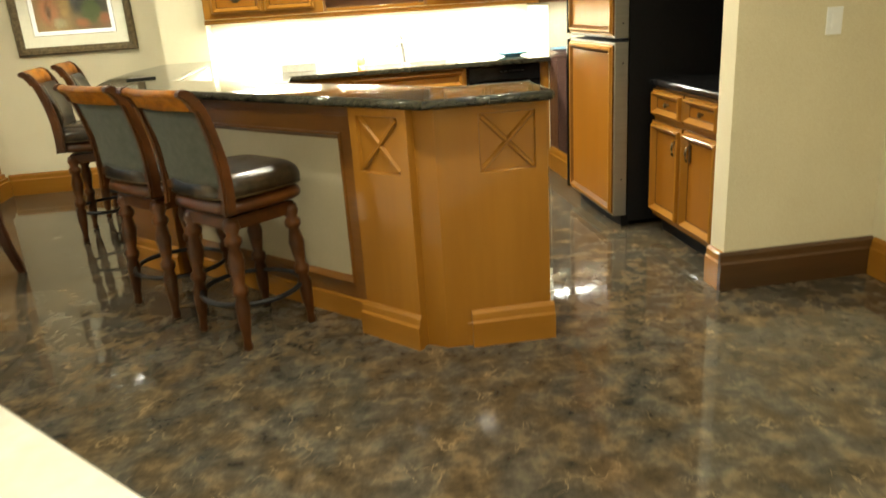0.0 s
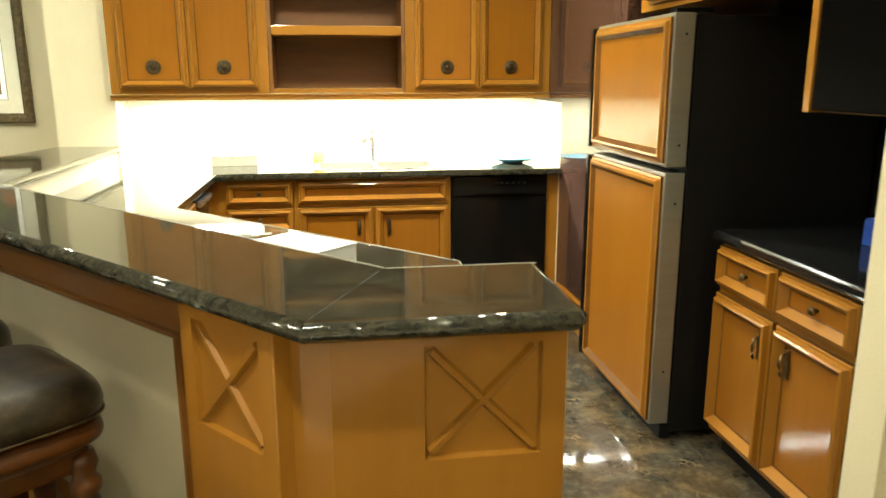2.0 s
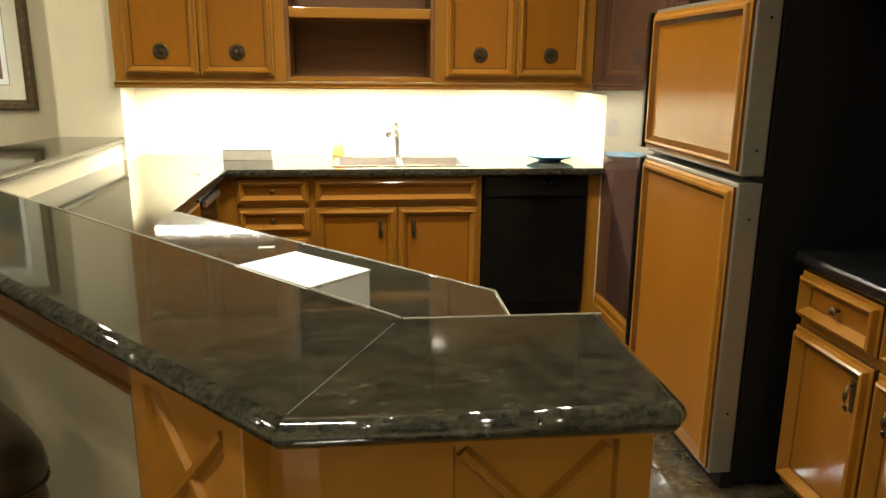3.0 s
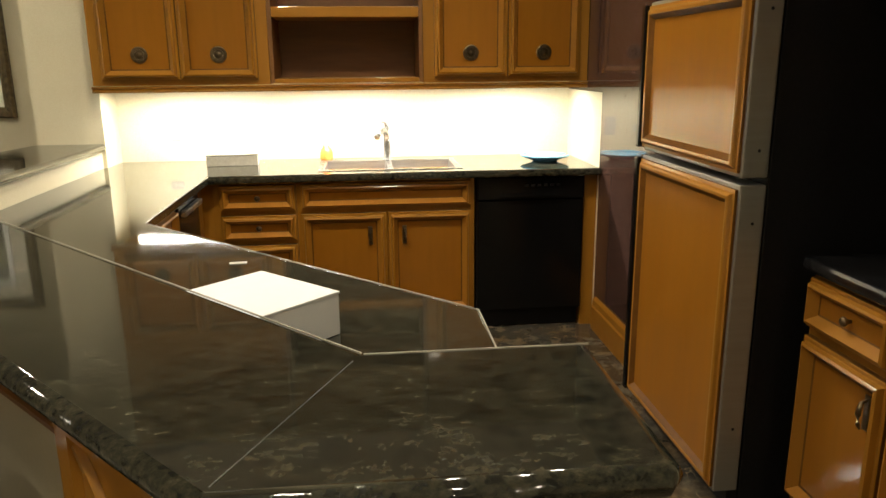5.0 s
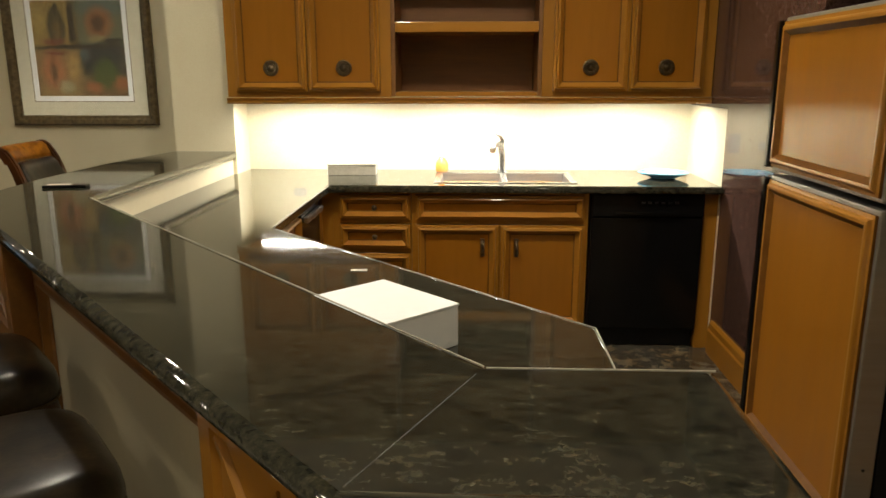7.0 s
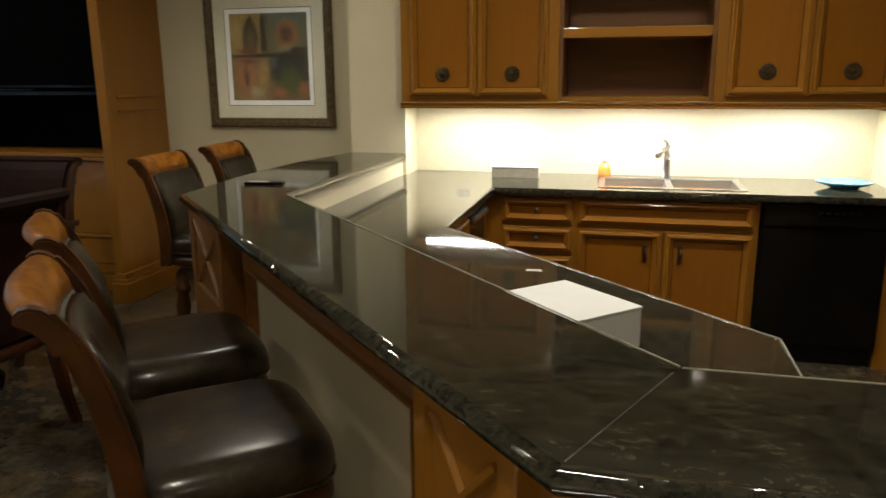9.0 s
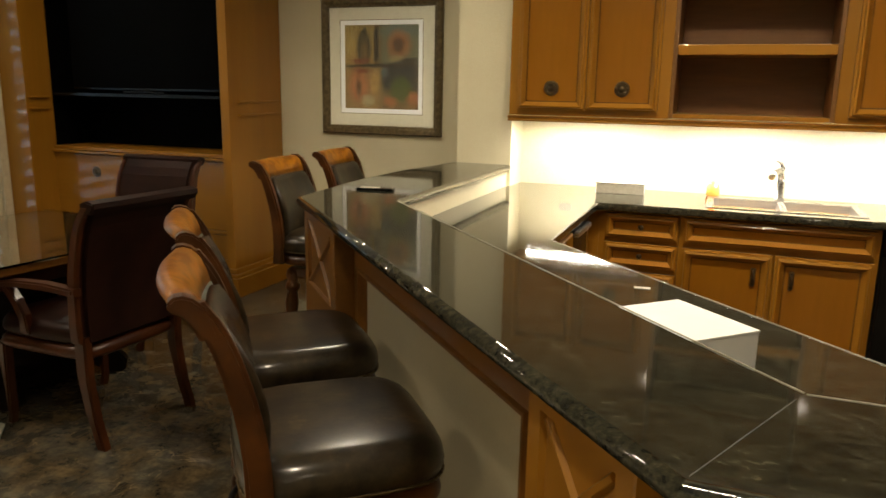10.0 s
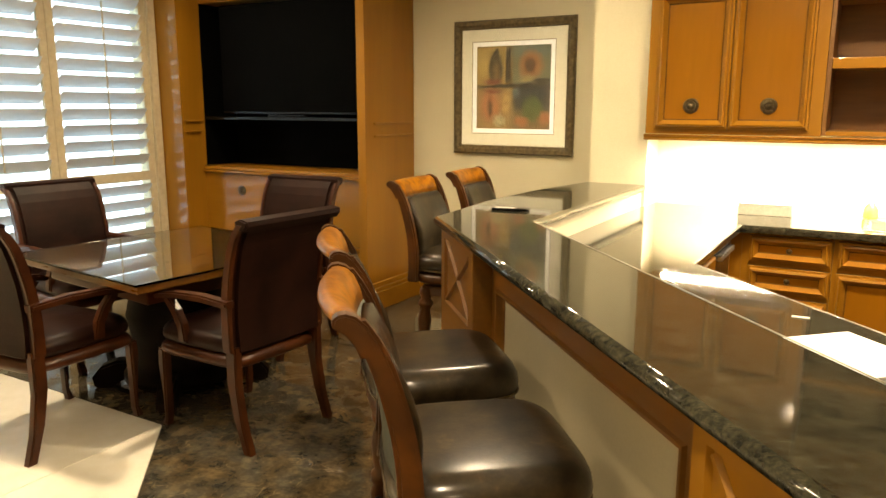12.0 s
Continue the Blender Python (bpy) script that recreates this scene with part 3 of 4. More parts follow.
# bar-side base cabinets under the low counter
single("bar_base_cabinet", prism(B(), [(0.86, 3.975), (0.86, 4.47), (-0.205, 5.60), (-0.205, 5.685), (-0.735, 5.685), (-0.735, 5.53), (0.68, 3.975)], 0.0, 0.865), MAPLE,
       "honey maple cabinet run under the low bar counter", "cabinet")


# worktops
# sink cut-out as a real hole
SX0, SX1, SY0, SY1 = 0.44, 1.17, 6.84, 7.22


def slab_with_hole(outer, hole, z0, z1, m0, m1):
    bm = B()
    vo = [bm.verts.new((x, y, z1)) for x, y in outer]
    vh = [bm.verts.new((x, y, z1)) for x, y in hole]
    es = [bm.edges.new((a, b)) for L in (vo, vh) if L for a, b in zip(L, L[1:] + L[:1])]
    bmesh.ops.triangle_fill(bm, use_beauty=True, use_dissolve=False, edges=es)
    top = bm.faces[:]
    r = bmesh.ops.extrude_face_region(bm, geom=top)
    bmesh.ops.translate(bm, vec=(0, 0, z0 - z1), verts=[g for g in r["geom"] if isinstance(g, bmesh.types.BMVert)])
    bmesh.ops.recalc_face_normals(bm, faces=bm.faces[:])
    mitre = {Vector(m0).to_tuple(3), Vector(m1).to_tuple(3)}
    es = [e for e in bm.edges if abs(e.verts[0].co.z - e.verts[1].co.z) < 1e-6 and len(e.link_faces) == 2 and e.calc_face_angle(0) > 1.0
          and {v.co.to_2d().to_tuple(3) for v in e.verts} != mitre]
    bmesh.ops.bevel(bm, geom=es, offset=0.014, segments=3, profile=0.5, affect="EDGES")
    return bm


BULL = [0.020, 0.0165, 0.0132, 0.0100, 0.0059, 0.0027, 0.0007, 0.0]     # inset of a half-round edge, ring by ring
EASE = [0.009, 0.006, 0.0038, 0.0024, 0.0012, 0.0005, 0.0, 0.0]           # inset of a slightly eased edge
DROP = [0.0, 0.0003, 0.0012, 0.0027, 0.0059, 0.0100, 0.0148, 0.0200]


def inset_ring(poly, dist):
    """Moves each side of a plan outline inwards by its own distance."""
    n = len(poly)
    turn = 1 if sum(poly[i - 1][0] * poly[i][1] - poly[i][0] * poly[i - 1][1] for i in range(n)) > 0 else -1
    sides = []
    for i in range(n):
        p, q = Vector(poly[i]), Vector(poly[(i + 1) % n])
        d = (q - p).normalized()
        sides.append((p + turn * dist[i] * Vector((-d.y, d.x)), d))
    out = []
    for i in range(n):
        (p, d), (q, e) = sides[i - 1], sides[i]
        cross = d.x * e.y - d.y * e.x
        if abs(cross) < 0.02:
            out.append((p + q) / 2 + (d * ((Vector(poly[i]) - (p + q) / 2).dot(d))))
        else:
            out.append(p + d * (((q - p).x * e.y - (q - p).y * e.x) / cross))
    return out


def slab(name, poly, z0, z1, edges, parent):
    """A stone slab; edges names each side: b half-round, e pillowed, s square."""
    kinds = {"b": BULL, "e": EASE, "s": [0.0] * 8}
    lower = {"b": BULL, "e": [0.004, 0.003, 0.002, 0.001, 0, 0, 0, 0], "s": [0.0] * 8}
    rows = [(z1 - DROP[k], inset_ring(poly, [kinds[c][k] for c in edges])) for k in range(8)]
    rows += [(z0 + DROP[k], inset_ring(poly, [lower[c][k] for c in edges])) for k in range(6, -1, -1)]
    bm = B()
    rings = [[bm.verts.new((p.x, p.y, z)) for p in pts] for z, pts in rows]
    n = len(poly)
    for a, b in zip(rings, rings[1:]):
        for i in range(n):
            j = (i + 1) % n
            bm.faces.new((a[i], a[j], b[j], b[i])).smooth = edges[i] != "s"
    bm.faces.new(rings[0])
    bm.faces.new(rings[-1][::-1])
    bmesh.ops.recalc_face_normals(bm, faces=bm.faces[:])
    ob = part(name, bm, GRANITE, parent)
    # pale strip along the eased sides, a highlight painted as geometry
    for i in range(n):
        if edges[i] == "e":
            p, q = Vector(poly[i]), Vector(poly[(i + 1) % n])
            d = q - p
            m = pose(p.x, p.y, z1, 0, 0, math.degrees(math.atan2(d.y, d.x)))
            w = 1 if (m.to_3x3() @ Vector((0, 1, 0))).to_2d().dot(sum((Vector(c) for c in poly), Vector((0, 0))) / n - p) > 0 else -1
            part("edge_highlight", box(B(), 0.003, w * 0.0005, -0.002, d.length - 0.003, w * 0.0032, 0.0004), EDGE_HIGHLIGHT, ob, "pale painted highlight along the edge", m=m)
    return ob


th = thing("worktop", "polished dark green granite worktop with a sink cut-out", "worktop")
C0, C1 = (XC1 + 0.002, YB - 0.002), (-0.127, 6.713)
part("slab", slab_with_hole([C0, C1, (XR - 0.002, 6.713), (XR - 0.002, YB - 0.002)], [(SX0, SY0), (SX1, SY0), (SX1, SY1), (SX0, SY1)], 0.867, 0.907, C0, C1), GRANITE, th)
slab("slab", [C0, (XC1 + 0.002, YC - 0.003), (-0.774, YC - 0.003), (-0.774, 5.497), (0.672, 3.945), (0.922, 3.945), (0.922, 4.485), (-0.127, 5.594), C1], 0.867, 0.907, "sssseeees", th)

# knee wall, wood-framed, that carries the bar top
th = thing("bar_counter", "honey maple breakfast bar body with painted knee panels", "bar")
K0 = Vector((0.506, 3.553)) - 0.115 * OUT
KI = Vector((0.657, 3.922)) + 0.03 * OUT


def along(o, s):
    p = o + s * LEG
    return (p.x, p.y)


knee = [along(K0, 0.30), along(K0, 2.36), (-0.90, 5.68), (-0.90, 7.155), (-0.80, 7.155), (-0.80, 5.49), (0.655, 3.93), (0.98, 3.93), (0.98, 3.64), (0.56, 3.64), (0.46, 3.72)]
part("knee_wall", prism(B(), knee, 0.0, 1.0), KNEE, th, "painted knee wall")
part("splash_panel", box(B(), -0.7995, 5.50, 0.60, -0.7755, 7.156, 0.999), CREAM, th, "cream painted splash panel")
# faceted maple end: front, chamfer, angled pilaster


def face_panel(name, a, b, z0, z1, thick, parent, matl=MAPLE, bev=0.004):
    """An upright board from plan point a to b whose outer face is the line a-b (outside to its right)."""
    a, b = Vector(a), Vector(b)
    d = (b - a).normalized()
    ang = math.degrees(math.atan2(d.y, d.x))
    L = (b - a).length
    bm = box(B(), 0, 0, z0, L, thick, z1, bev)
    return part(name, bm, matl, parent, m=pose(a.x, a.y, 0, 0, 0, ang))


def sunk_cross(name, a, b, z0, z1, thick, hole, parent, wood=MAPLE, deep=0.013):
    """An upright board on the line a-b with a sunk square (x0, x1, z0, z1) that holds a diagonal cross of ridged bars."""
    a, b = Vector(a), Vector(b)
    d = (b - a).normalized()
    m = pose(a.x, a.y, 0, 0, 0, math.degrees(math.atan2(d.y, d.x)))
    L = (b - a).length
    hx0, hx1, hz0, hz1 = hole
    bm = B()
    rings = []
    for x0, x1, c0, c1, y in ((0, L, z0, z1, thick), (0, L, z0, z1, 0.003), (0.003, L - 0.003, z0, z1, 0.0), (hx0, hx1, hz0, hz1, 0.0), (hx0 + 0.004, hx1 - 0.004, hz0 + 0.004, hz1 - 0.004, deep)):
        rings.append([bm.verts.new(p) for p in ((x0, y, c0), (x1, y, c0), (x1, y, c1), (x0, y, c1))])
    for p, q in zip(rings, rings[1:]):
        for k in range(4):
            j = (k + 1) % 4
            bm.faces.new((p[k], p[j], q[j], q[k]))
    bm.faces.new(rings[-1])
    bm.faces.new(rings[0][::-1])
    bmesh.ops.recalc_face_normals(bm, faces=bm.faces[:])
    ob = part(name, bm, wood, parent, m=m)
    w, h = hx1 - hx0 - 0.008, hz1 - hz0 - 0.008
    run, lean = math.hypot(w, h), math.degrees(math.atan2(h, w))
    for s, top in ((1, 0.001), (-1, 0.002)):
        half, crown = 0.011, 0.005
        ends = run / 2 - 0.012
        bm = B()
        lo = [bm.verts.new((-ends, y, z)) for y, z in ((deep - 0.0005, -half), (top + 0.003, -crown - 0.002), (top, -crown), (top, crown), (top + 0.003, crown + 0.002), (deep - 0.0005, half))]
        hi = [bm.verts.new((ends, *v.co[1:])) for v in lo]
        bm.faces.new(lo)
        bm.faces.new(hi[::-1])
        for i in range(6):
            j = (i + 1) % 6
            bm.faces.new((lo[j], lo[i], hi[i], hi[j]))
        bmesh.ops.recalc_face_normals(bm, faces=bm.faces[:])
        part("cross_bar", bm, wood, ob, m=pose((hx0 + hx1) / 2, 0, (hz0 + hz1) / 2, 0, -s * lean, 0))
    return ob


P1a, P1b = (0.222, 3.888), (0.433, 3.650)
PCa, PCb = (0.445, 3.69), (0.535, 3.622)
PFa, PFb = (0.655, 3.62), (0.985, 3.62)
sunk_cross("pilaster", P1a, P1b, 0.0, 1.0, 0.09, (0.045, 0.273, 0.735, 0.968), th)
face_panel("corner_board", PCa, PCb, 0.0, 1.0, 0.06, th, bev=0.001)
sunk_cross("end_board", (0.534, 3.62), PFb, 0.0, 1.0, 0.018, (0.176, 0.402, 0.735, 0.966), th)
part("side_board", box(B(), 0.972, 3.6385, 0, 0.987, 3.93, 1.0, 0.003), MAPLE, th)
# plinth in two steps round the faceted end


def plinth(a, b, h, grow, parent):
    a, b = Vector(a), Vector(b)
    d = (b - a).normalized()
    ang = math.degrees(math.atan2(d.y, d.x))
    L = (b - a).length
    prof = [(0.0, 0.0), (-0.030, 0.0), (-0.030, h - 0.05), (-0.020, h - 0.042), (-0.016, h - 0.014), (-0.006, h), (0.0, h)]
    bm = B()
    lo = [bm.verts.new((-grow, y, z)) for y, z in prof]
    hi = [bm.verts.new((L + grow, y, z)) for y, z in prof]
    bm.faces.new(lo)
    bm.faces.new(hi[::-1])
    for i in range(len(prof)):
        j = (i + 1) % len(prof)
        bm.faces.new((lo[j], lo[i], hi[i], hi[j]))
    bmesh.ops.recalc_face_normals(bm, faces=bm.faces[:])
    part("plinth", bm, MAPLE_H, parent, m=pose(a.x, a.y, 0, 0, 0, ang))


plinth(P1a, P1b, 0.150, 0.012, th)
plinth((0.46, 3.715), (0.655, 3.640), 0.150, 0.0, th)
plinth(PFa, PFb, 0.158, 0.012, th)
# long knee panel: wooden frame with painted field, plus rail under the top
k1, k2 = along(K0, 1.90), along(K0, 0.50)
a, b = Vector(k1), Vector(k2)
L = (b - a).length
ang = math.degrees(math.atan2((b - a).y, (b - a).x))
mk = pose(a.x, a.y, 0, 0, 0, ang)
bm = loft_rect(B(), L, 0.845, [(0.0, 0.0), (0.0, 0.020), (0.07, 0.020), (0.074, 0.030), (0.082, 0.031), (0.096, 0.010), (0.104, 0.002)], pose(L / 2, 0, 0.10), cap=False)
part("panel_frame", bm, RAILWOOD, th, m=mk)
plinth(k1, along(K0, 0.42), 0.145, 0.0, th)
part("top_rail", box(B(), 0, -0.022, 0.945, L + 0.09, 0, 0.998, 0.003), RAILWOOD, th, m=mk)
part("stile", box(B(), L - 0.001, -0.021, 0.10, L + 0.09, 0, 0.944, 0.002), MAPLE, th, m=mk)
# far pilaster with its cross on the stool side
q0 = Vector(along(K0, 1.90))
q1 = Vector(along(K0, 2.42))
qa, qb = q1 + 0.095 * OUT, q0 + 0.095 * OUT
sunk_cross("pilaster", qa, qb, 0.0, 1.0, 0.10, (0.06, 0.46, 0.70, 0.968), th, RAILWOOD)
plinth(qa, qb, 0.165, 0.012, th)


th = thing("bar_countertop", "polished dark green granite top of the breakfast bar", "countertop")
slab("slab", [BAR[0], BAR[1], BAR[2], BAR[3], BAR[4]], 1.0, 1.04, "bbbes", th)
slab("slab", [BAR[4]] + BAR[5:] + [BAR[0]], 1.0, 1.04, "ebsbbbbs", th)
d = Vector(BAR[4]) - Vector(BAR[0])
bm = box(B(), 0.03, -0.0007, 0, d.length - 0.03, 0.0007, 0.0004)
part("slab_joint", bm, JOINT, th, "thin pale joint line", m=pose(BAR[0][0], BAR[0][1], 1.0401, 0, 0, math.degrees(math.atan2(d.y, d.x))))

# upper cabinets
YU = 7.045


def upper(name, x0, x1, doors, label):
    th = thing(name, label, "cabinet")
    part("body", box(B(), x0, YU, 1.355, x1, YB - 0.003, CEIL - 0.004, 0.002), MAPLE, th)
    for cx, w, s in doors:
        d = front(th, "door", w, 0.735, F(cx, YU, 1.385))
        ring_knob(d, pose(s, -0.014, 0.127))
    return th


upper("wall_cabinet", -0.742, 0.178, [(-0.488, 0.40, 0.0), (-0.083, 0.40, 0.0)], "honey maple wall cabinet with two panelled doors and ring pulls")
upper("wall_cabinet", 1.004, XR - 0.002, [(1.265, 0.40, 0.0), (1.672, 0.40, 0.0)], "honey maple wall cabinet with two panelled doors beside the stone wall")
th = thing("open_shelf_cabinet", "honey maple open shelf cabinet between the wall cabinets", "cabinet")
part("body", box(B(), 0.18, YB - 0.025, 1.36, 1.002, YB - 0.003, CEIL - 0.004), MAPLE_SHADED, th, "back panel in shade-darkened maple")
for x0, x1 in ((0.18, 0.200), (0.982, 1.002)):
    part("side", box(B(), x0, YU - 0.004, 1.36, x1, YB - 0.026, CEIL - 0.004), MAPLE_SHADED, th)
part("bottom", box(B(), 0.201, YU - 0.006, 1.36, 0.981, YB - 0.026, 1.383, 0.003), MAPLE_H, th)
part("header", box(B(), 0.201, YU - 0.006, 2.436, 0.981, YU + 0.012, CEIL - 0.004), MAPLE_H, th)
for z in (1.70, 2.05, 2.40):
    part("shelf", box(B(), 0.201, YU - 0.006, z, 0.981, YB - 0.026, z + 0.055 if z < 1.8 else z + 0.03, 0.004), MAPLE_H, th)
th = thing("light_rail", "honey maple light rail under the wall cabinets", "trim")
part("rail", box(B(), -0.745, YU - 0.016, 1.318, XR - 0.002, YU + 0.012, 1.352, 0.004), MAPLE_H, th)
part("bead", tube(B(), [(-0.744, YU - 0.018, 1.346), (XR - 0.003, YU - 0.018, 1.346)], 0.006, 8), MAPLE_H, th)
part("bead", tube(B(), [(-0.744, YU - 0.017, 1.324), (XR - 0.003, YU - 0.017, 1.324)], 0.004, 8), MAPLE_H, th)
for x in STRIPS:
    th = thing("under_cabinet_light", "slim warm light bar under the wall cabinets", "light", group="under-cabinet light bars")
    part("housing", box(B(), x - 0.36, 7.10, 1.336, x + 0.36, 7.165, 1.354), OUTLET, th)
    part("diffuser", box(B(), x - 0.35, 7.105, 1.331, x + 0.35, 7.16, 1.335), LED, th)


# outlets and switch
def outlet(x, y, z, turn, label, w=0.115, h=0.072, group="wall outlets"):
    th = thing("wall_outlet", label, "outlet", pose(x, y, z, 0, 0, turn), group)
    part("plate", box(B(), -w / 2, -0.006, -h / 2, w / 2, 0, h / 2, 0.002), OUTLET, th)
    for s in (-1, 1):
        if w > h:
            part("socket", box(B(), s * 0.026 - 0.016, -0.009, -0.014, s * 0.026 + 0.016, -0.006, 0.014, 0.002), GREYCARD, th)
        else:
            part("socket", box(B(), -0.014, -0.009, s * 0.026 - 0.016, 0.014, -0.006, s * 0.026 + 0.016, 0.002), GREYCARD, th)


for x in (-0.448, 1.474):
    outlet(x, YB - 0.001, 1.053, 0, "cream double outlet on the kitchen wall", 0.072, 0.05)
outlet(1.662, YB - 0.001, 1.07, 0, "cream upright outlet on the kitchen wall", 0.072, 0.115)
th = thing("light_switch", "white rocker light switch on the cream wall", "switch", pose(2.345, 3.874, 1.195), kind="")
part("plate", box(B(), -0.037, -0.006, -0.058, 0.037, 0, 0.058, 0.002), WHITE, th)
part("rocker", box(B(), -0.016, -0.010, -0.033, 0.016, -0.006, 0.033, 0.002), WHITE, th)

# sink, tap, things on the worktop
th = thing("kitchen_sink", "stainless steel double bowl sink set in the worktop", "sink")
for x0, x1 in ((SX0 + 0.004, 0.797), (0.813, SX1 - 0.004)):
    bm = B()
    y0, y1, zt, zb = SY0 + 0.004, SY1 - 0.004, 0.909, 0.72
    i = 0.03
    rings = [[(x0, y0, zt), (x1, y0, zt), (x1, y1, zt), (x0, y1, zt)], [(x0 + 0.008, y0 + 0.008, zt), (x1 - 0.008, y0 + 0.008, zt), (x1 - 0.008, y1 - 0.008, zt), (x0 + 0.008, y1 - 0.008, zt)],
             [(x0 + i, y0 + i, zb), (x1 - i, y0 + i, zb), (x1 - i, y1 - i, zb), (x0 + i, y1 - i, zb)]]
    vr = [[bm.verts.new(p) for p in r] for r in rings]
    for p, q in zip(vr, vr[1:]):
        for k in range(4):
            j = (k + 1) % 4
            bm.faces.new((p[k], p[j], q[j], q[k]))
    bm.faces.new(vr[-1])
    part("bowl", bm, SINKSTEEL, th)
bm = B()
for x0, y0, x1, y1 in ((SX0 - 0.02, SY0 - 0.02, SX1 + 0.02, SY0 + 0.004), (SX0 - 0.02, SY1 - 0.004, SX1 + 0.02, SY1 + 0.05), (SX0 - 0.02, SY0 + 0.004, SX0 + 0.004, SY1 - 0.004),
                       (SX1 - 0.004, SY0 + 0.004, SX1 + 0.02, SY1 - 0.004), (0.797, SY0 + 0.004, 0.813, SY1 - 0.004)):
    box(bm, x0, y0, 0.907, x1, y1, 0.911)
part("rim", bm, STEEL, th)
th = thing("kitchen_tap", "brushed steel single-lever kitchen tap behind the sink", "tap", pose(0.80, 7.245, 0.911))
part("base", lathe(B(), [(0.030, 0), (0.030, 0.008), (0.022, 0.02), (0.021, 0.10), (0.018, 0.13)], 18), STEEL, th)
part("spout", tube(B(), [(0, 0, 0.10), (-0.004, -0.01, 0.15), (-0.02, -0.05, 0.175), (-0.045, -0.11, 0.165), (-0.06, -0.15, 0.145)], [0.018, 0.018, 0.016, 0.016, 0.018], 12), STEEL, th)
part("lever", tube(B(), [(0.0, 0, 0.13), (0.004, 0.004, 0.18), (-0.01, -0.01, 0.215), (-0.035, -0.03, 0.225)], [0.017, 0.014, 0.009, 0.007], 10), STEEL, th)
th = thing("soap_bottle", "small clear bottle of orange dish soap by the tap", "bottle", pose(0.445, 7.29, 0.907))
part("bottle", lathe(B(), [(0.030, 0), (0.038, 0.012), (0.036, 0.05), (0.028, 0.07), (0.018, 0.078), (0.017, 0.088)], 16), ORANGE, th)
part("cap", lathe(B(), [(0.019, 0.088), (0.019, 0.104), (0.010, 0.108)], 12), WHITE, th, "white cap")
th = thing("napkin_box", "low grey card box standing on the worktop", "box", pose(-0.075, 7.19, 0.907, 0, 0, 4))
part("body", box(B(), -0.14, -0.07, 0, 0.14, 0.07, 0.055, 0.004), GREYCARD, th)
part("lid", box(B(), -0.142, -0.072, 0.056, 0.142, 0.072, 0.068, 0.004), GREYCARD, th)
th = thing("blue_plate", "glazed blue dinner plates stacked on the worktop", "plate", pose(1.70, 7.06, 0.907))
part("foot", lathe(B(), [(0.06, 0), (0.07, 0.004), (0.09, 0.016)], 28), PLATE, th)
part("dish", lathe(B(), [(0.08, 0.010), (0.13, 0.026), (0.142, 0.034), (0.138, 0.037), (0.09, 0.024), (0.0, 0.020)], 32), PLATE, th)

# white carton on the low counter
bd = Vector((0.608 - 0.427, 4.367 - 4.547))
bang = math.degrees(math.atan2(bd.y, bd.x))
th = thing("white_carton", "flat white card carton lying on the low counter", "box", pose(0.608, 4.367, 0.9075, 0, 0, bang))
part("body", box(B(), -0.255, -0.30, 0, 0.0, 0.0, 0.088, 0.002), WHITE, th)
part("lid", box(B(), -0.257, -0.302, 0.0885, 0.002, 0.002, 0.094, 0.002), WHITE, th)
single("counter_tag", box(B(), -0.024, -0.010, 0, 0.024, 0.010, 0.0015), GREYCARD, "small white paper tag on the low counter", "tag", pose(0.30, 4.98, 0.9075, 0, 0, 5))
th = thing("remote_control", "slim black remote control lying on the bar", "remote", pose(-0.98, 5.72, 1.0405, 0, 0, 10))
part("body", box(B(), -0.085, -0.025, 0, 0.085, 0.025, 0.011, 0.004), BLACK, th)
part("button", box(B(), -0.07, -0.015, 0.0113, 0.02, 0.015, 0.0125, 0.0005), GREYCARD, th, "grey keypad")

# ---------------------------------------------------------------- fridge alcove
FX, FY0, FY1, FZ = 1.765, 4.955, 5.745, 1.675
th = thing("fridge_freezer", "black fridge freezer with honey maple door panels", "fridge")
part("body", box(B(), FX + 0.105, FY0 + 0.01, 0.03, 2.64, FY1 - 0.005, FZ - 0.01, 0.004), BLACKMATT, th)
for nm, z0, z1 in (("freezer_door", 1.118, FZ), ("fridge_door", 0.075, 1.098)):
    dr = part(nm, box(B(), FX + 0.012, FY0, z0, FX + 0.095, FY1, z1, 0.006), TRIM, th, "grey metal-edged door")
    w, h = FY1 - FY0 - 0.02, z1 - z0 - 0.03
    bm = loft_rect(B(), w, h, [(0.0, 0.0), (0.0, 0.010), (0.012, 0.011), (0.016, 0.020), (0.022, 0.024), (0.032, 0.023), (0.050, 0.006)])
    with_glaze(part("door_panel", glazed(bm, 7), MAPLE, dr, "honey maple panel", m=F(FX + 0.0125, (FY0 + FY1) / 2 - 0.0, z0 + 0.015, -90)))
    part("pull_strip", box(B(), FX - 0.012, FY1 - 0.004, z0 + 0.01, FX + 0.09, FY1 + 0.03, z1 - 0.01, 0.006), BLACK, dr, "black edge pull")
for z in (0.30, 0.98, 1.20, 1.60):
    part("screw", lathe(B(), [(0.005, 0), (0.005, 0.0015), (0.003, 0.0025)], 10, pose(FX + 0.06, FY0 - 0.0003, z, 90)), IRON, th)
part("grille", box(B(), FX + 0.07, FY0 + 0.02, 0.0, FX + 0.12, FY1 - 0.02, 0.072), BLACKMATT, th)
part("hinge_cover", box(B(), FX + 0.02, FY0 + 0.005, FZ + 0.001, FX + 0.16, FY0 + 0.06, FZ + 0.018, 0.003), BLACK, th)

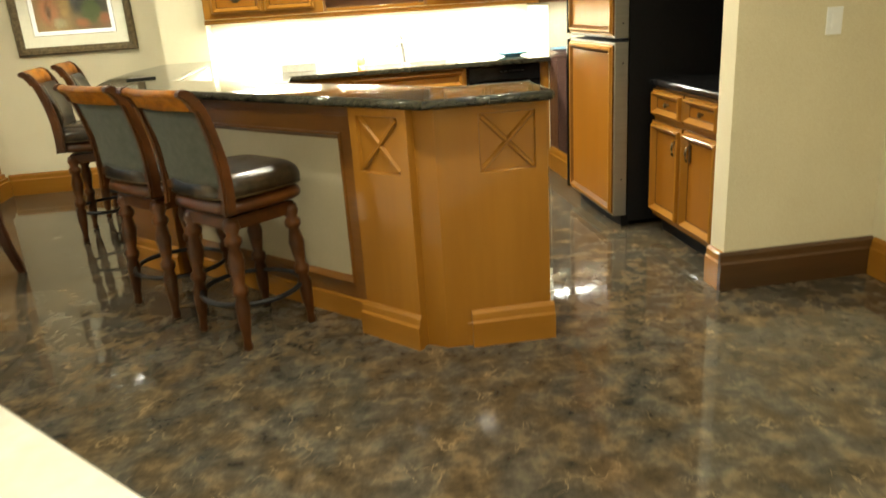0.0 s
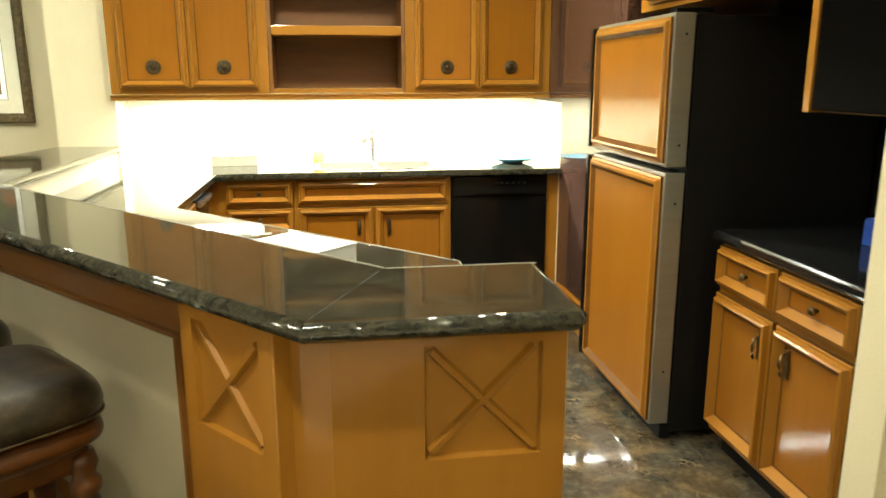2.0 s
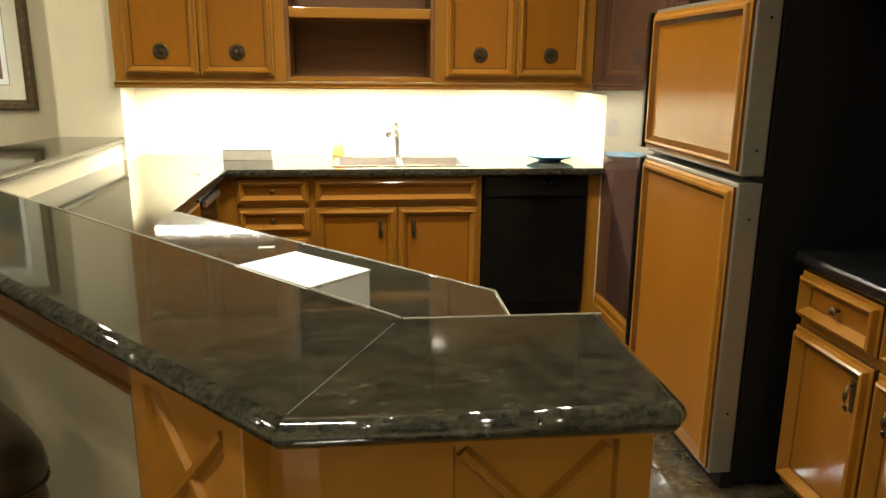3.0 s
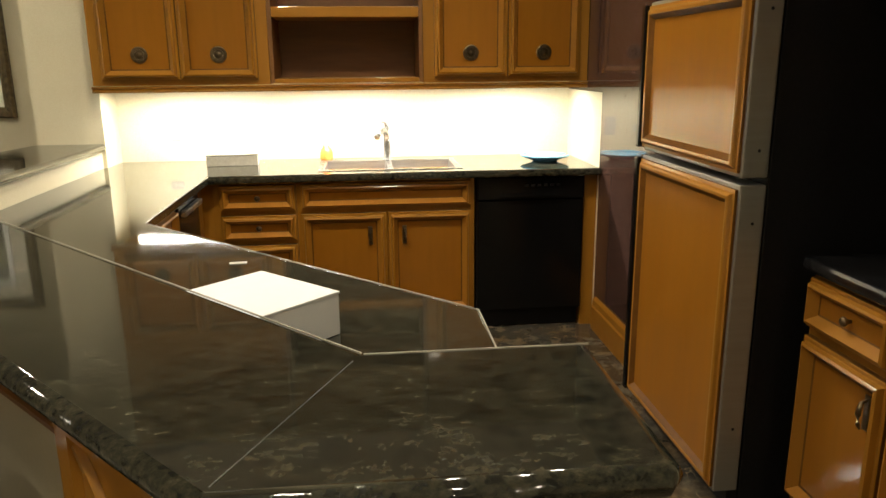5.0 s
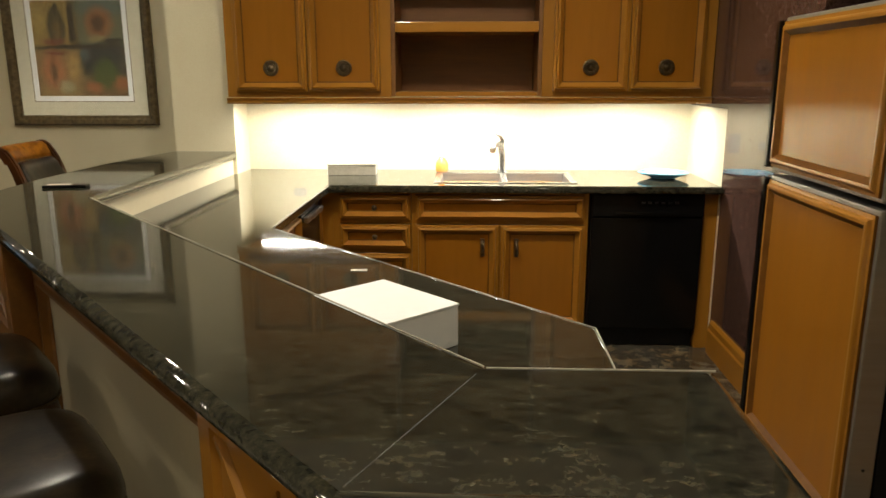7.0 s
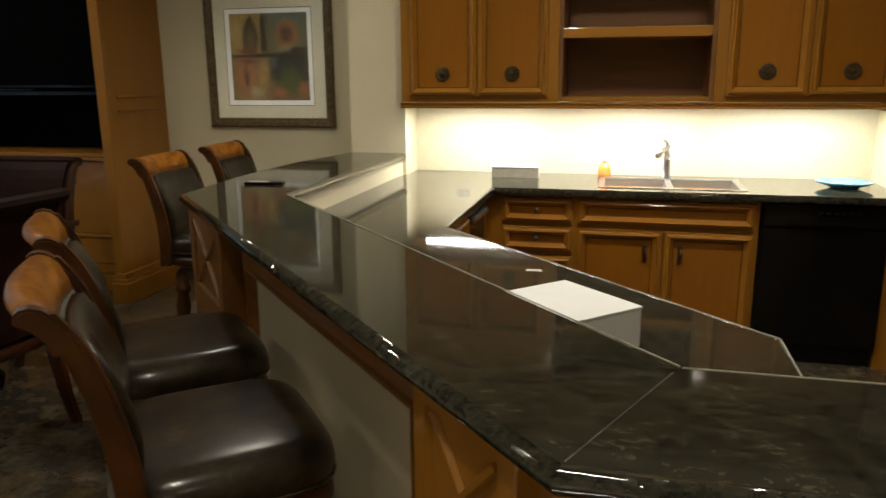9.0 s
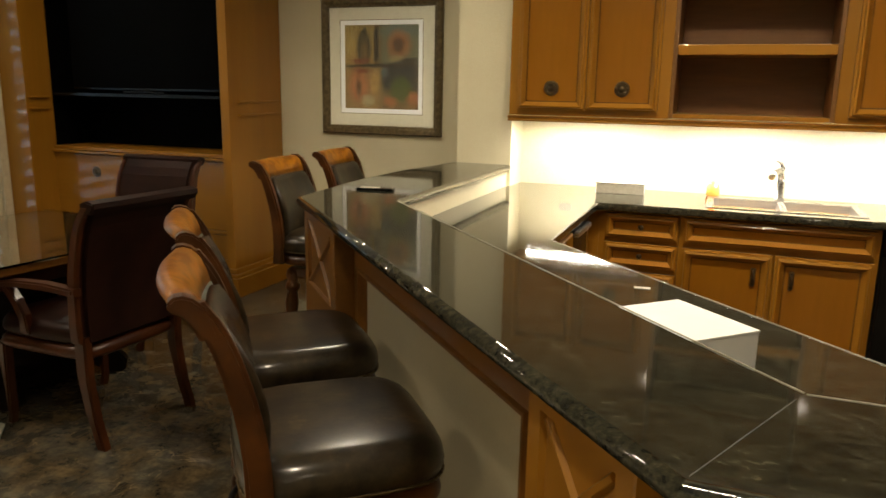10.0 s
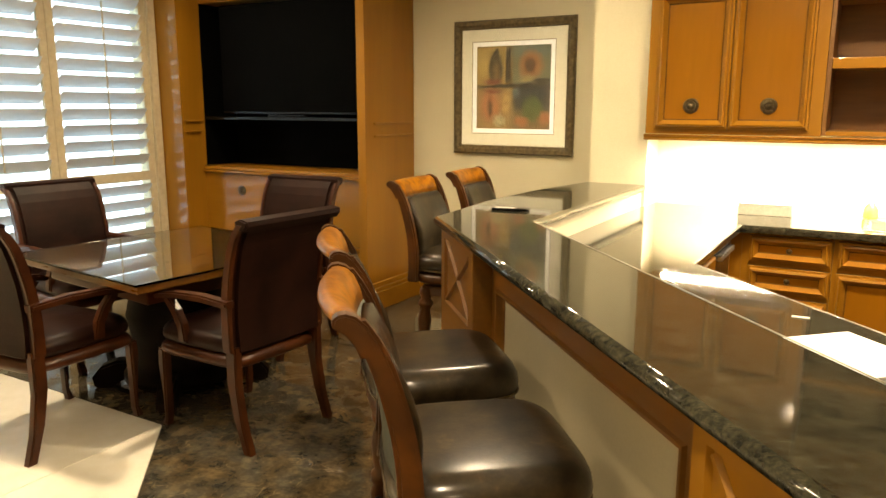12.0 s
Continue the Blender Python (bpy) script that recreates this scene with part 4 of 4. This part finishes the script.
XK = 1.985
th = thing("alcove_cabinet", "honey maple base cabinet with two drawers and two doors", "cabinet")
part("body", box(B(), XK, 4.005, 0.10, 2.655, 4.86, 0.855, 0.002), MAPLE, th)
part("toe_plate", box(B(), XK + 0.06, 4.01, 0.0, 2.65, 4.855, 0.10), BLACKMATT, th)
for y, s in ((4.665, -1), (4.275, 1)):
    d = front(th, "drawer", 0.37, 0.15, F(XK, y, 0.69, -90), DRAWP, True)
    small_knob(d, pose(0, -0.012, 0.075))
    d = front(th, "door", 0.37, 0.53, F(XK, y, 0.13, -90))
    drop_pull(d, pose(-s * 0.115, -0.014, 0.42))
bm = box(B(), 1.945, 4.003, 0.858, 2.657, 4.875, 0.898, 0.012)
single("alcove_worktop", bm, BLACKSTONE, "polished black granite worktop in the alcove", "worktop")
th = thing("blue_carton", "small blue packet standing on the black worktop", "packet", pose(2.34, 4.50, 0.8985, 0, 0, 12))
part("body", box(B(), -0.03, -0.05, 0, 0.03, 0.05, 0.085, 0.003), BLUE, th)
part("flap", box(B(), -0.028, -0.048, 0.0855, 0.028, 0.048, 0.09, 0.002), BLUE, th)
th = thing("microwave_cabinet", "honey maple wall cabinet holding a black microwave", "cabinet")
part("frame", box(B(), 1.955, 4.398, 1.345, 2.655, 4.43, 2.45, 0.003), MAPLE, th)
part("bottom", box(B(), 2.0, 4.004, 1.345, 2.655, 4.396, 1.358, 0.003), MAPLE_SHADED, th)
part("body", box(B(), 2.0, 4.004, 1.86, 2.655, 4.396, 2.45), MAPLE, th)
th = thing("microwave_oven", "black built-in microwave oven", "microwave")
part("body", box(B(), 1.985, 4.006, 1.3585, 2.60, 4.395, 1.858, 0.003), BLACK, th)
part("door", box(B(), 1.960, 4.007, 1.352, 1.984, 4.394, 1.852, 0.004), SCREEN, th)
th = thing("fridge_top_cabinet", "honey maple wall cabinet above the dark alcove", "cabinet")
part("body", box(B(), 1.975, 4.435, 1.735, 2.655, 5.74, 2.45, 0.002), MAPLE, th)
for y in (4.60, 4.95, 5.4):
    w = 0.33 if y < 5.2 else 0.44
    front(th, "door", w, 0.66, F(1.975, y, 1.76, -90))

# ---------------------------------------------------------------- picture
th = thing("framed_picture", "abstract painting in a bronze-brown frame with wide pale mat", "picture", pose(-1.88, YP - 0.003, 1.16))
part("frame", loft_rect(B(), 0.955, 0.96, [(0.0, 0.0), (0.0, 0.022), (0.012, 0.036), (0.035, 0.034), (0.050, 0.022), (0.058, 0.022), (0.064, 0.010)], cap=False), FRAMEWOOD, th)
part("mat_board", loft_rect(B(), 0.84, 0.845, [(0.0, 0.004), (0.0, 0.008), (0.095, 0.008), (0.098, 0.005)], pose(0, 0, 0.0575), cap=False), MATBOARD, th)
part("inner_mat", loft_rect(B(), 0.65, 0.655, [(0.0, 0.004), (0.0, 0.007), (0.030, 0.007), (0.034, 0.003)], pose(0, 0, 0.1525), cap=False), WHITE, th, "white inner mat")
part("fillet", loft_rect(B(), 0.658, 0.663, [(0.0, 0.007), (0.0, 0.0086), (0.004, 0.0086), (0.004, 0.007)], pose(0, 0, 0.1485), cap=False), FRAMEWOOD, th, "thin dark fillet")
part("canvas", loft_rect(B(), 0.585, 0.59, [(0.0, 0.001), (0.0, 0.004)], pose(0, 0, 0.185)), painting(0.2925, 0.295, 0.48), th, "abstract oil painting in four fields")
pg = part("picture_glass", box(B(), -0.42, -0.0125, 0.058, 0.42, -0.0105, 0.902), glass("picture_glass"), th, "clear picture glass")
pg.visible_shadow = False

# ---------------------------------------------------------------- media wall unit
UY = 7.24
th = thing("media_cabinet", "honey maple built-in media cabinet with a dark open bay", "cabinet")
bm = B()
box(bm, -2.80, 7.0, 0, -2.73, YP - 0.004, CEIL - 0.004, 0.003)
part("pilaster", bm, MAPLE, th)
part("pilaster", box(B(), XW + 0.003, 7.0, 0, -4.63, YP - 0.004, CEIL - 0.004, 0.003), MAPLE, th)
part("lower_body", box(B(), -4.628, UY, 0.0, -2.802, YP - 0.004, 0.965, 0.002), MAPLE, th)
part("upper_body", box(B(), -4.628, UY, 2.35, -2.802, YP - 0.004, CEIL - 0.004, 0.002), MAPLE, th)
part("bay_back", box(B(), -4.628, YP - 0.03, 0.966, -2.802, YP - 0.005, 2.349), SCREEN, th, "black bay back")
for x0, x1 in ((-4.6285, -4.620), (-2.810, -2.8015)):
    part("bay_side", box(B(), x0, UY + 0.004, 0.996, x1, YP - 0.031, 2.349), SCREEN, th, "black bay side")
part("ledge", box(B(), -4.628, UY - 0.03, 0.967, -2.802, YP - 0.031, 0.995, 0.006), MAPLE_H, th)
part("shelf", box(B(), -4.619, UY + 0.001, 1.392, -2.811, YP - 0.031, 1.418, 0.003), BLACK, th, "black shelf")
for cx in (-4.20, -3.26):
    d = part("drawer", box(B(), cx - 0.445, UY - 0.018, 0.425, cx + 0.445, UY - 0.001, 0.935, 0.003), MAPLE_H, th)
    ring_knob(d, pose(cx, UY - 0.018, 0.80))
    part("door", box(B(), cx - 0.445, UY - 0.018, 0.205, cx + 0.445, UY - 0.001, 0.385, 0.003), MAPLE, th)
bm = B()
box(bm, -4.628, UY - 0.045, 0.944, -2.802, UY - 0.001, 0.965, 0.006)
box(bm, -4.628, UY - 0.028, 0.392, -2.802, UY - 0.001, 0.418, 0.006)
part("moulding", bm, MAPLE_H, th)
bm = B()
box(bm, -4.628, UY - 0.022, 0.125, -2.802, UY - 0.001, 0.198, 0.003)
part("bottom_rail", bm, MAPLE_H, th)
for z in (1.285, 1.375):
    part("side_moulding", box(B(), -2.731, 7.10, z, -2.714, 7.60, z + 0.014, 0.003), MAPLE_H, th)
    part("side_moulding", box(B(), -4.631, 7.03, z, -4.614, 7.20, z + 0.014, 0.003), MAPLE_H, th)
bm = B()
for z0, z1, g in ((0, 0.14, 0.060), (0.14, 0.165, 0.042), (0.165, 0.20, 0.024)):
    box(bm, -2.80, 7.0 - g, z0, -2.73 + g, YP - 0.005, z1, 0.004)
part("plinth", bm, MAPLE_H, th)
part("plinth", box(B(), -4.6, UY - 0.02, 0, -2.81, UY - 0.001, 0.12, 0.003), MAPLE_H, th)
th = thing("television", "large black flat television in the media cabinet bay", "television")
part("screen", box(B(), -4.45, UY + 0.06, 1.46, -2.90, UY + 0.075, 2.31, 0.003), SCREEN, th)
part("casing", box(B(), -4.47, UY + 0.0755, 1.44, -2.88, UY + 0.13, 2.33, 0.006), BLACK, th)
part("stand", box(B(), -3.95, UY + 0.06, 1.4185, -3.55, UY + 0.25, 1.438, 0.006), BLACK, th)

# ---------------------------------------------------------------- window with shutters
th = thing("window_1", "tall window with cream plantation shutters, louvres open", "window", kind="structure")
bm = B()
for y0, y1, z0, z1 in ((WY0 - 0.08, WY0, WZ0 - 0.08, WZ1 + 0.08), (WY1, WY1 + 0.07, WZ0 - 0.08, WZ1 + 0.08), (WY0, WY1, WZ0 - 0.08, WZ0), (WY0, WY1, WZ1, WZ1 + 0.08)):
    box(bm, XW + 0.001, y0, z0, XW + 0.03, y1, z1, 0.004)
part("window_frame", bm, SHUTTER, th)
slat_len = 0.742
bm = B()
prof = [(-0.064, 0.0), (-0.035, 0.005), (0.0, 0.0065), (0.035, 0.005), (0.064, 0.0), (0.035, -0.005), (0.0, -0.0065), (-0.035, -0.005)]
board(bm, prof, -slat_len / 2, slat_len / 2)
SLAT = mesh_of(bm, "louvre", LOUVRE)
for k in range(3):
    y0 = WY1 - (k + 1) * 0.873
    y1 = y0 + 0.87
    sh = part("shutter_panel", B(), SHUTTER, th)
    bm = B()
    for a, b2, z0, z1 in ((y0, y0 + 0.063, WZ0, WZ1), (y1 - 0.063, y1, WZ0, WZ1)):
        box(bm, XW - 0.03, a, z0, XW + 0.0, b2, z1, 0.003)
    for z0, z1 in ((WZ0, WZ0 + 0.09), (0.885, 0.965), (WZ1 - 0.09, WZ1)):
        box(bm, XW - 0.03, y0 + 0.064, z0, XW + 0.0, y1 - 0.064, z1, 0.003)
    me = mesh_of(bm, "shutter_panel", SHUTTER)
    sh.data = me
    z = WZ0 + 0.14
    while z < WZ1 - 0.12:
        if not 0.84 < z < 1.01:
            share("louvre", SLAT, sh, pose(XW - 0.015, (y0 + y1) / 2, z, 0, -45, 0))
        z += 0.125
    part("tilt_rod", box(B(), XW + 0.045, (y0 + y1) / 2 - 0.005, 1.04, XW + 0.055, (y0 + y1) / 2 + 0.005, WZ1 - 0.15, 0.002), SHUTTER, sh)
pane = part("pane", box(B(), XW - 0.16, WY0, WZ0, XW - 0.154, WY1, WZ1), glass("window_glass"), th)
pane.visible_shadow = False
structure("backdrop", box(B(), XW - 3.0, 0, -0.5, XW - 2.95, 12, 5), DAY, "bright pale daylight beyond the window", "backdrop")

# ---------------------------------------------------------------- bar stools
def s_curve(z0, z1, x0, lean, n=10, scroll=0.0):
    """Side line of a chair back that leans to -x and rolls back at the top."""
    pts = []
    for i in range(n + 1):
        u = i / n
        x = x0 - lean * (u ** 1.3) + 0.025 * math.sin(math.pi * u) - scroll * max(0, (u - 0.8) / 0.2) ** 2
        pts.append((x, z0 + (z1 - z0) * u))
    return pts


def ribbon(line, t0, t1):
    n = len(line) - 1
    f = [(x + (t0 + (t1 - t0) * i / n) / 2, z) for i, (x, z) in enumerate(line)]
    b = [(x - (t0 + (t1 - t0) * i / n) / 2, z) for i, (x, z) in enumerate(line)]
    return f + b[::-1]


def cushion(bm, rx, ry, z0, z1, power=3.2, seg=40, crown=0.02, taper=0.0, roll=0.18):
    """A padded seat: rounded-square outline with full edges and a crowned top."""
    def outline(k, z, grow=1.0):
        r = []
        for i in range(seg):
            a = 2 * math.pi * i / seg
            c, s = math.cos(a), math.sin(a)
            x = math.copysign(abs(c) ** (2 / power), c) * rx * k
            y = math.copysign(abs(s) ** (2 / power), s) * ry * k * (1 + taper * x / rx)
            r.append(bm.verts.new((x, y, z)))
        return r
    h = z1 - z0
    steps = [(0.95, z0), (0.988, z0 + 0.12 * h), (1.0, z0 + 0.33 * h)]
    for a in (20, 35, 50, 64, 77, 90):
        steps.append((1 - roll * (1 - math.cos(radians(a))), z0 + h * (0.33 + 0.67 * math.sin(radians(a)))))
    steps += [(0.55, z1 + 0.5 * crown), (0.3, z1 + 0.9 * crown), (0.1, z1 + crown)]
    rings = [outline(k, z) for k, z in steps]
    for a, b in zip(rings, rings[1:]):
        for i in range(seg):
            j = (i + 1) % seg
            bm.faces.new((a[i], a[j], b[j], b[i]))
    bm.faces.new(rings[0][::-1])
    bm.faces.new(rings[-1])
    for f in bm.faces:
        f.smooth = True
    return bm


LEGP = [(0.014, 0.0), (0.022, 0.012), (0.016, 0.045), (0.026, 0.12), (0.031, 0.20), (0.022, 0.235), (0.033, 0.25), (0.033, 0.275), (0.021, 0.29), (0.028, 0.33), (0.035, 0.39), (0.023, 0.45), (0.036, 0.465), (0.036, 0.485), (0.024, 0.50), (0.036, 0.53), (0.036, 0.60)]


def bowed(prof, half, bow, ease=0.010, n=12):
    """A rail with side outline (x, z) along y, bowed back in the middle, with eased ends."""
    bm = B()
    rows = []
    cx, cz = sum(p[0] for p in prof) / len(prof), sum(p[1] for p in prof) / len(prof)
    ends = [(0.0, 0.55), (0.35, 0.82), (1.0, 0.95), (2.0, 1.0)]
    ys = [(-half + ease * e, k) for e, k in ends] + [(-half + 2 * half * i / n, 1.0) for i in range(2, n - 1)] + [(half - ease * e, k) for e, k in ends[::-1]]
    for y, k in ys:
        d = -bow * (1 - (y / half) ** 2)
        rows.append([bm.verts.new((cx + (x - cx) * k + d, y, cz + (z - cz) * k)) for x, z in prof])
    for a, b in zip(rows, rows[1:]):
        for i in range(len(prof)):
            j = (i + 1) % len(prof)
            bm.faces.new((a[i], a[j], b[j], b[i]))
    bm.faces.new(rows[0])
    bm.faces.new(rows[-1][::-1])
    bmesh.ops.recalc_face_normals(bm, faces=bm.faces[:])
    for f in bm.faces:
        f.smooth = len(f.verts) == 4
    return bm


def bar_stool(m, label):
    th = thing("bar_stool", label, "bar stool", m, "stools round the bar")
    part("seat_cushion", cushion(B(), 0.220, 0.230, 0.655, 0.748, power=4.4, seg=64, crown=0.004, roll=0.27), LEATHER, th, "dark brown leather seat pad")
    bm = B()
    cushion(bm, 0.215, 0.225, 0.595, 0.652, power=4.4, crown=0.0)
    part("seat_frame", bm, STOOLWOOD, th)
    rim = [2 * math.pi * i / 180 for i in range(180)]
    rim = [(math.copysign(abs(math.cos(a)) ** (2 / 4.4), math.cos(a)) * 0.2175, math.copysign(abs(math.sin(a)) ** (2 / 4.4), math.sin(a)) * 0.2275, 0.662) for a in rim]
    part("nail_trim", tube(B(), rim, [(0.0018, 0.0042, 0.0042)[i % 3] for i in range(180)], 6, closed=True), BRONZE, th, "row of bronze nail heads")
    part("swivel", lathe(B(), [(0.10, 0.575), (0.10, 0.594)], 24), IRON, th)
    part("apron", box(B(), -0.165, -0.165, 0.515, 0.165, 0.165, 0.574, 0.012), STOOLWOOD, th)
    for sx in (-1, 1):
        for sy in (-1, 1):
            bm = lathe(B(), LEGP[:-1] + [(0.030, 0.56)], 14)
            part("leg", bm, STOOLWOOD, th, m=pose(sx * 0.172, sy * 0.172, 0, sy * 2.6, -sx * 2.6, 0))
    part("foot_ring", tube(B(), [(0.215 * math.cos(a), 0.215 * math.sin(a)  , 0.195) for a in (2 * math.pi * k / 36 for k in range(36))], 0.011, 8, closed=True), IRON, th, "dark metal foot ring")
    for a in (45, 135, 225, 315):
        c, s = math.cos(radians(a)), math.sin(radians(a))
        bm = tube(B(), [(0.21 * c, 0.21 * s, 0.195), (0.235 * c, 0.235 * s, 0.20)], 0.008, 6)
        part("ring_bracket", bm, IRON, th)
    line = s_curve(0.60, 1.085, -0.188, 0.080, 14, 0.018)
    for y in (-0.218, 0.218):
        part("back_post", board(B(), ribbon(line, 0.054, 0.044), y - 0.018, y + 0.018, 0.008), STOOLWOOD, th)
    # crest rail with a rolled top, coloured lighter because it catches the light
    x, z = line[-1]
    prof = [(x + 0.044, z - 0.070), (x + 0.036, z - 0.040), (x + 0.022, z - 0.010), (x + 0.006, z + 0.006), (x - 0.012, z + 0.012), (x - 0.027, z + 0.010), (x - 0.036, z + 0.002),
            (x - 0.038, z - 0.007), (x - 0.032, z - 0.014), (x - 0.014, z - 0.024), (x + 0.002, z - 0.045), (x + 0.013, z - 0.070)]
    part("crest_rail", bowed(prof, 0.1995, 0.026, 0.002), LIT_CRESTWOOD, th, "honey-brown crest rail, lit tone in its colour")
    cap = [(px + (0.002 if px > x + 0.02 else -0.002), pz + (0.003 if pz > z else 0.0)) for px, pz in prof]
    for y in (-0.2185, 0.2185):
        part("post_scroll", board(B(), cap, y - 0.0185, y + 0.0185, 0.005), STOOLWOOD, th)
    mid = line
    part("lower_rail", board(B(), ribbon(mid[2:4], 0.034, 0.034), -0.204, 0.204, 0.004), STOOLWOOD, th)
    pad = [(x + 0.006, z) for x, z in mid[3:13]] + [(x + 0.026 + 0.020 * math.sin(math.pi * i / 9), z) for i, (x, z) in enumerate(mid[3:13])][::-1]
    part("back_pad", bowed(pad, 0.195, 0.020, 0.02), LEATHER, th, "dark brown leather back pad")
    clo = [(x + 0.004, z) for x, z in mid[3:13]] + [(x - 0.012, z) for x, z in mid[3:13]][::-1]
    part("back_cloth", bowed(clo, 0.196, 0.020, 0.004), FABRIC, th, "grey-green cloth back")
    return th


BIG = Matrix.Scale(1.03, 4)
bar_stool(pose(-0.285, 4.09, 0, 0, 0, 40) @ BIG, "chestnut wooden bar stool with brown leather seat at the knee panel")
bar_stool(pose(-0.68, 4.56, 0, 0, 0, 42) @ BIG, "chestnut wooden bar stool with brown leather seat under the bar")
bar_stool(pose(-1.395, 6.045, 0, 0, 0, 6) @ BIG, "chestnut wooden bar stool beside the bar's far end")
bar_stool(pose(-1.412, 6.675, 0, 0, 0, 6) @ BIG, "chestnut wooden bar stool below the framed picture")


# ---------------------------------------------------------------- dining set
def dining_chair(m, label):
    th = thing("dining_chair", label, "armchair", m, "chairs round the dining table")
    part("seat", cushion(B(), 0.26, 0.265, 0.42, 0.50, power=5, crown=0.025, taper=0.06), LEATHER_RED, th, "dark brown leather seat")
    part("apron", cushion(B(), 0.262, 0.267, 0.36, 0.42, power=6, crown=0.0, taper=0.06), DARKWOOD, th)
    for sy in (-1, 1):
        y = sy * 0.235
        leg = [(0.215, 0.37), (0.255, 0.37), (0.262, 0.30), (0.245, 0.16), (0.240, 0.05), (0.262, 0.012), (0.262, 0.0), (0.232, 0.0), (0.222, 0.05), (0.220, 0.16)]
        part("front_leg", board(B(), leg, y - 0.022, y + 0.022, 0.007), DARKWOOD, th)
        leg = [(-0.265, 0.46), (-0.205, 0.46), (-0.205, 0.30), (-0.235, 0.15), (-0.285, 0.0), (-0.325, 0.0), (-0.290, 0.12), (-0.265, 0.28)]
        part("back_leg", board(B(), leg, y - 0.02, y + 0.02, 0.006), DARKWOOD, th)
        arm = [(-0.27, 0.665), (-0.10, 0.672), (0.08, 0.662), (0.17, 0.648), (0.215, 0.628), (0.205, 0.612), (0.15, 0.622), (0.05, 0.634), (-0.10, 0.640), (-0.27, 0.635)]
        part("arm", board(B(), arm, sy * 0.268 - 0.026, sy * 0.268 + 0.026, 0.008), DARKWOOD, th)
        sup = [(0.02, 0.44), (0.07, 0.44), (0.075, 0.50), (0.11, 0.56), (0.16, 0.615), (0.12, 0.63), (0.07, 0.58), (0.035, 0.52)]
        part("arm_support", board(B(), sup, sy * 0.262 - 0.018, sy * 0.262 + 0.018, 0.006), DARKWOOD, th)
    line = s_curve(0.44, 0.985, -0.235, 0.085, 12, 0.03)
    part("backrest", board(B(), ribbon(line, 0.075, 0.055), -0.245, 0.245, 0.018), LEATHER_RED, th, "dark brown leather upholstered back")
    for sy in (-1, 1):
        part("back_post", board(B(), ribbon(line, 0.05, 0.04), sy * 0.258 - 0.012, sy * 0.258 + 0.012, 0.004), DARKWOOD, th)
    x, z = line[-1]
    part("top_roll", board(B(), [(x + 0.03, z - 0.03), (x + 0.032, z + 0.008), (x, z + 0.02), (x - 0.04, z + 0.012), (x - 0.04, z - 0.008), (x - 0.022, z - 0.03)], -0.268, 0.268, 0.006), LEATHER_RED, th)
    return th


CHAIR = Matrix.Scale(1.05, 4)
dining_chair(pose(-2.11, 5.115, 0, 0, 0, 176) @ CHAIR, "dark mahogany dining armchair with oxblood leather back by the stools")
dining_chair(pose(-2.82, 4.60, 0, 0, 0, 95) @ CHAIR, "dark mahogany dining armchair on the pale floor")
dining_chair(pose(-3.60, 5.36, 0, 0, 0, -4) @ CHAIR, "dark mahogany dining armchair beneath the shuttered window")
dining_chair(pose(-2.80, 6.07, 0, 0, 0, -86) @ CHAIR, "dark mahogany dining armchair facing the media cabinet")

th = thing("dining_table", "square dark wooden dining table with a clear glass sheet", "table", pose(-2.765, 5.305, 0, 0, 0, -6.4))
part("tabletop", box(B(), -0.565, -0.565, 0.70, 0.565, 0.565, 0.738, 0.008), TABLEWOOD, th)
gl = part("glass_top", box(B(), -0.585, -0.585, 0.7385, 0.585, 0.585, 0.750, 0.004), TABLEGLASS, th, "bevelled clear glass sheet")
part("apron", box(B(), -0.45, -0.45, 0.61, 0.45, 0.45, 0.699, 0.006), DARKWOOD, th)
part("pedestal", lathe(B(), [(0.30, 0.06), (0.30, 0.10), (0.27, 0.13), (0.24, 0.16), (0.25, 0.30), (0.27, 0.42), (0.24, 0.54), (0.28, 0.59), (0.30, 0.609)], 28), EBONY, th)
for a in (45, 135, 225, 315):
    foot = [(0.20, 0.065), (0.24, 0.15), (0.34, 0.15), (0.42, 0.12), (0.47, 0.06), (0.46, 0.01), (0.44, 0.0), (0.36, 0.0), (0.33, 0.03), (0.26, 0.055)]
    part("foot", board(B(), foot, -0.045, 0.045, 0.014), EBONY, th, m=pose(0, 0, 0, 0, 0, a))

# recessed ceiling lights; the three over the kitchen are added, not known fittings
for x, y, watts in DOWNLIGHTS:
    th = thing("ceiling_light", "round recessed warm ceiling downlight with white trim, kitchen ones added", "ceiling light", pose(x, y, CEIL), "recessed ceiling lights")
    part("trim_ring", tube(B(), [(0.085 * math.cos(a), 0.085 * math.sin(a), -0.006) for a in (2 * math.pi * k / 28 for k in range(28))], 0.007, 6, closed=True), WHITE, th)
    part("lens", lathe(B(), [(0.078, -0.006), (0.078, -0.002)], 24), LAMP, th)

# pale floor tiles laid square to the dark floor's slanted border
tile_mesh = mesh_of(box(B(), -0.2998, -0.2998, -0.0028, 0.2998, 0.2998, 0.0, 0.0003), "tile", CREAMFLOOR)
for i in range(-10, 8):
    for j in range(-8, 9):
        x, y = -2.40 + i * 0.6 - 0.3, 4.86 + j * 0.6 - 0.3
        if x - 0.3 < XW or y - 0.3 < YS or x + 0.3 > -2.39 + (4.865 - (y + 0.3)) * 0.9345 or y + 0.3 > 4.87:
            continue
        share("tile", tile_mesh, pale, pose(x, y, 0))
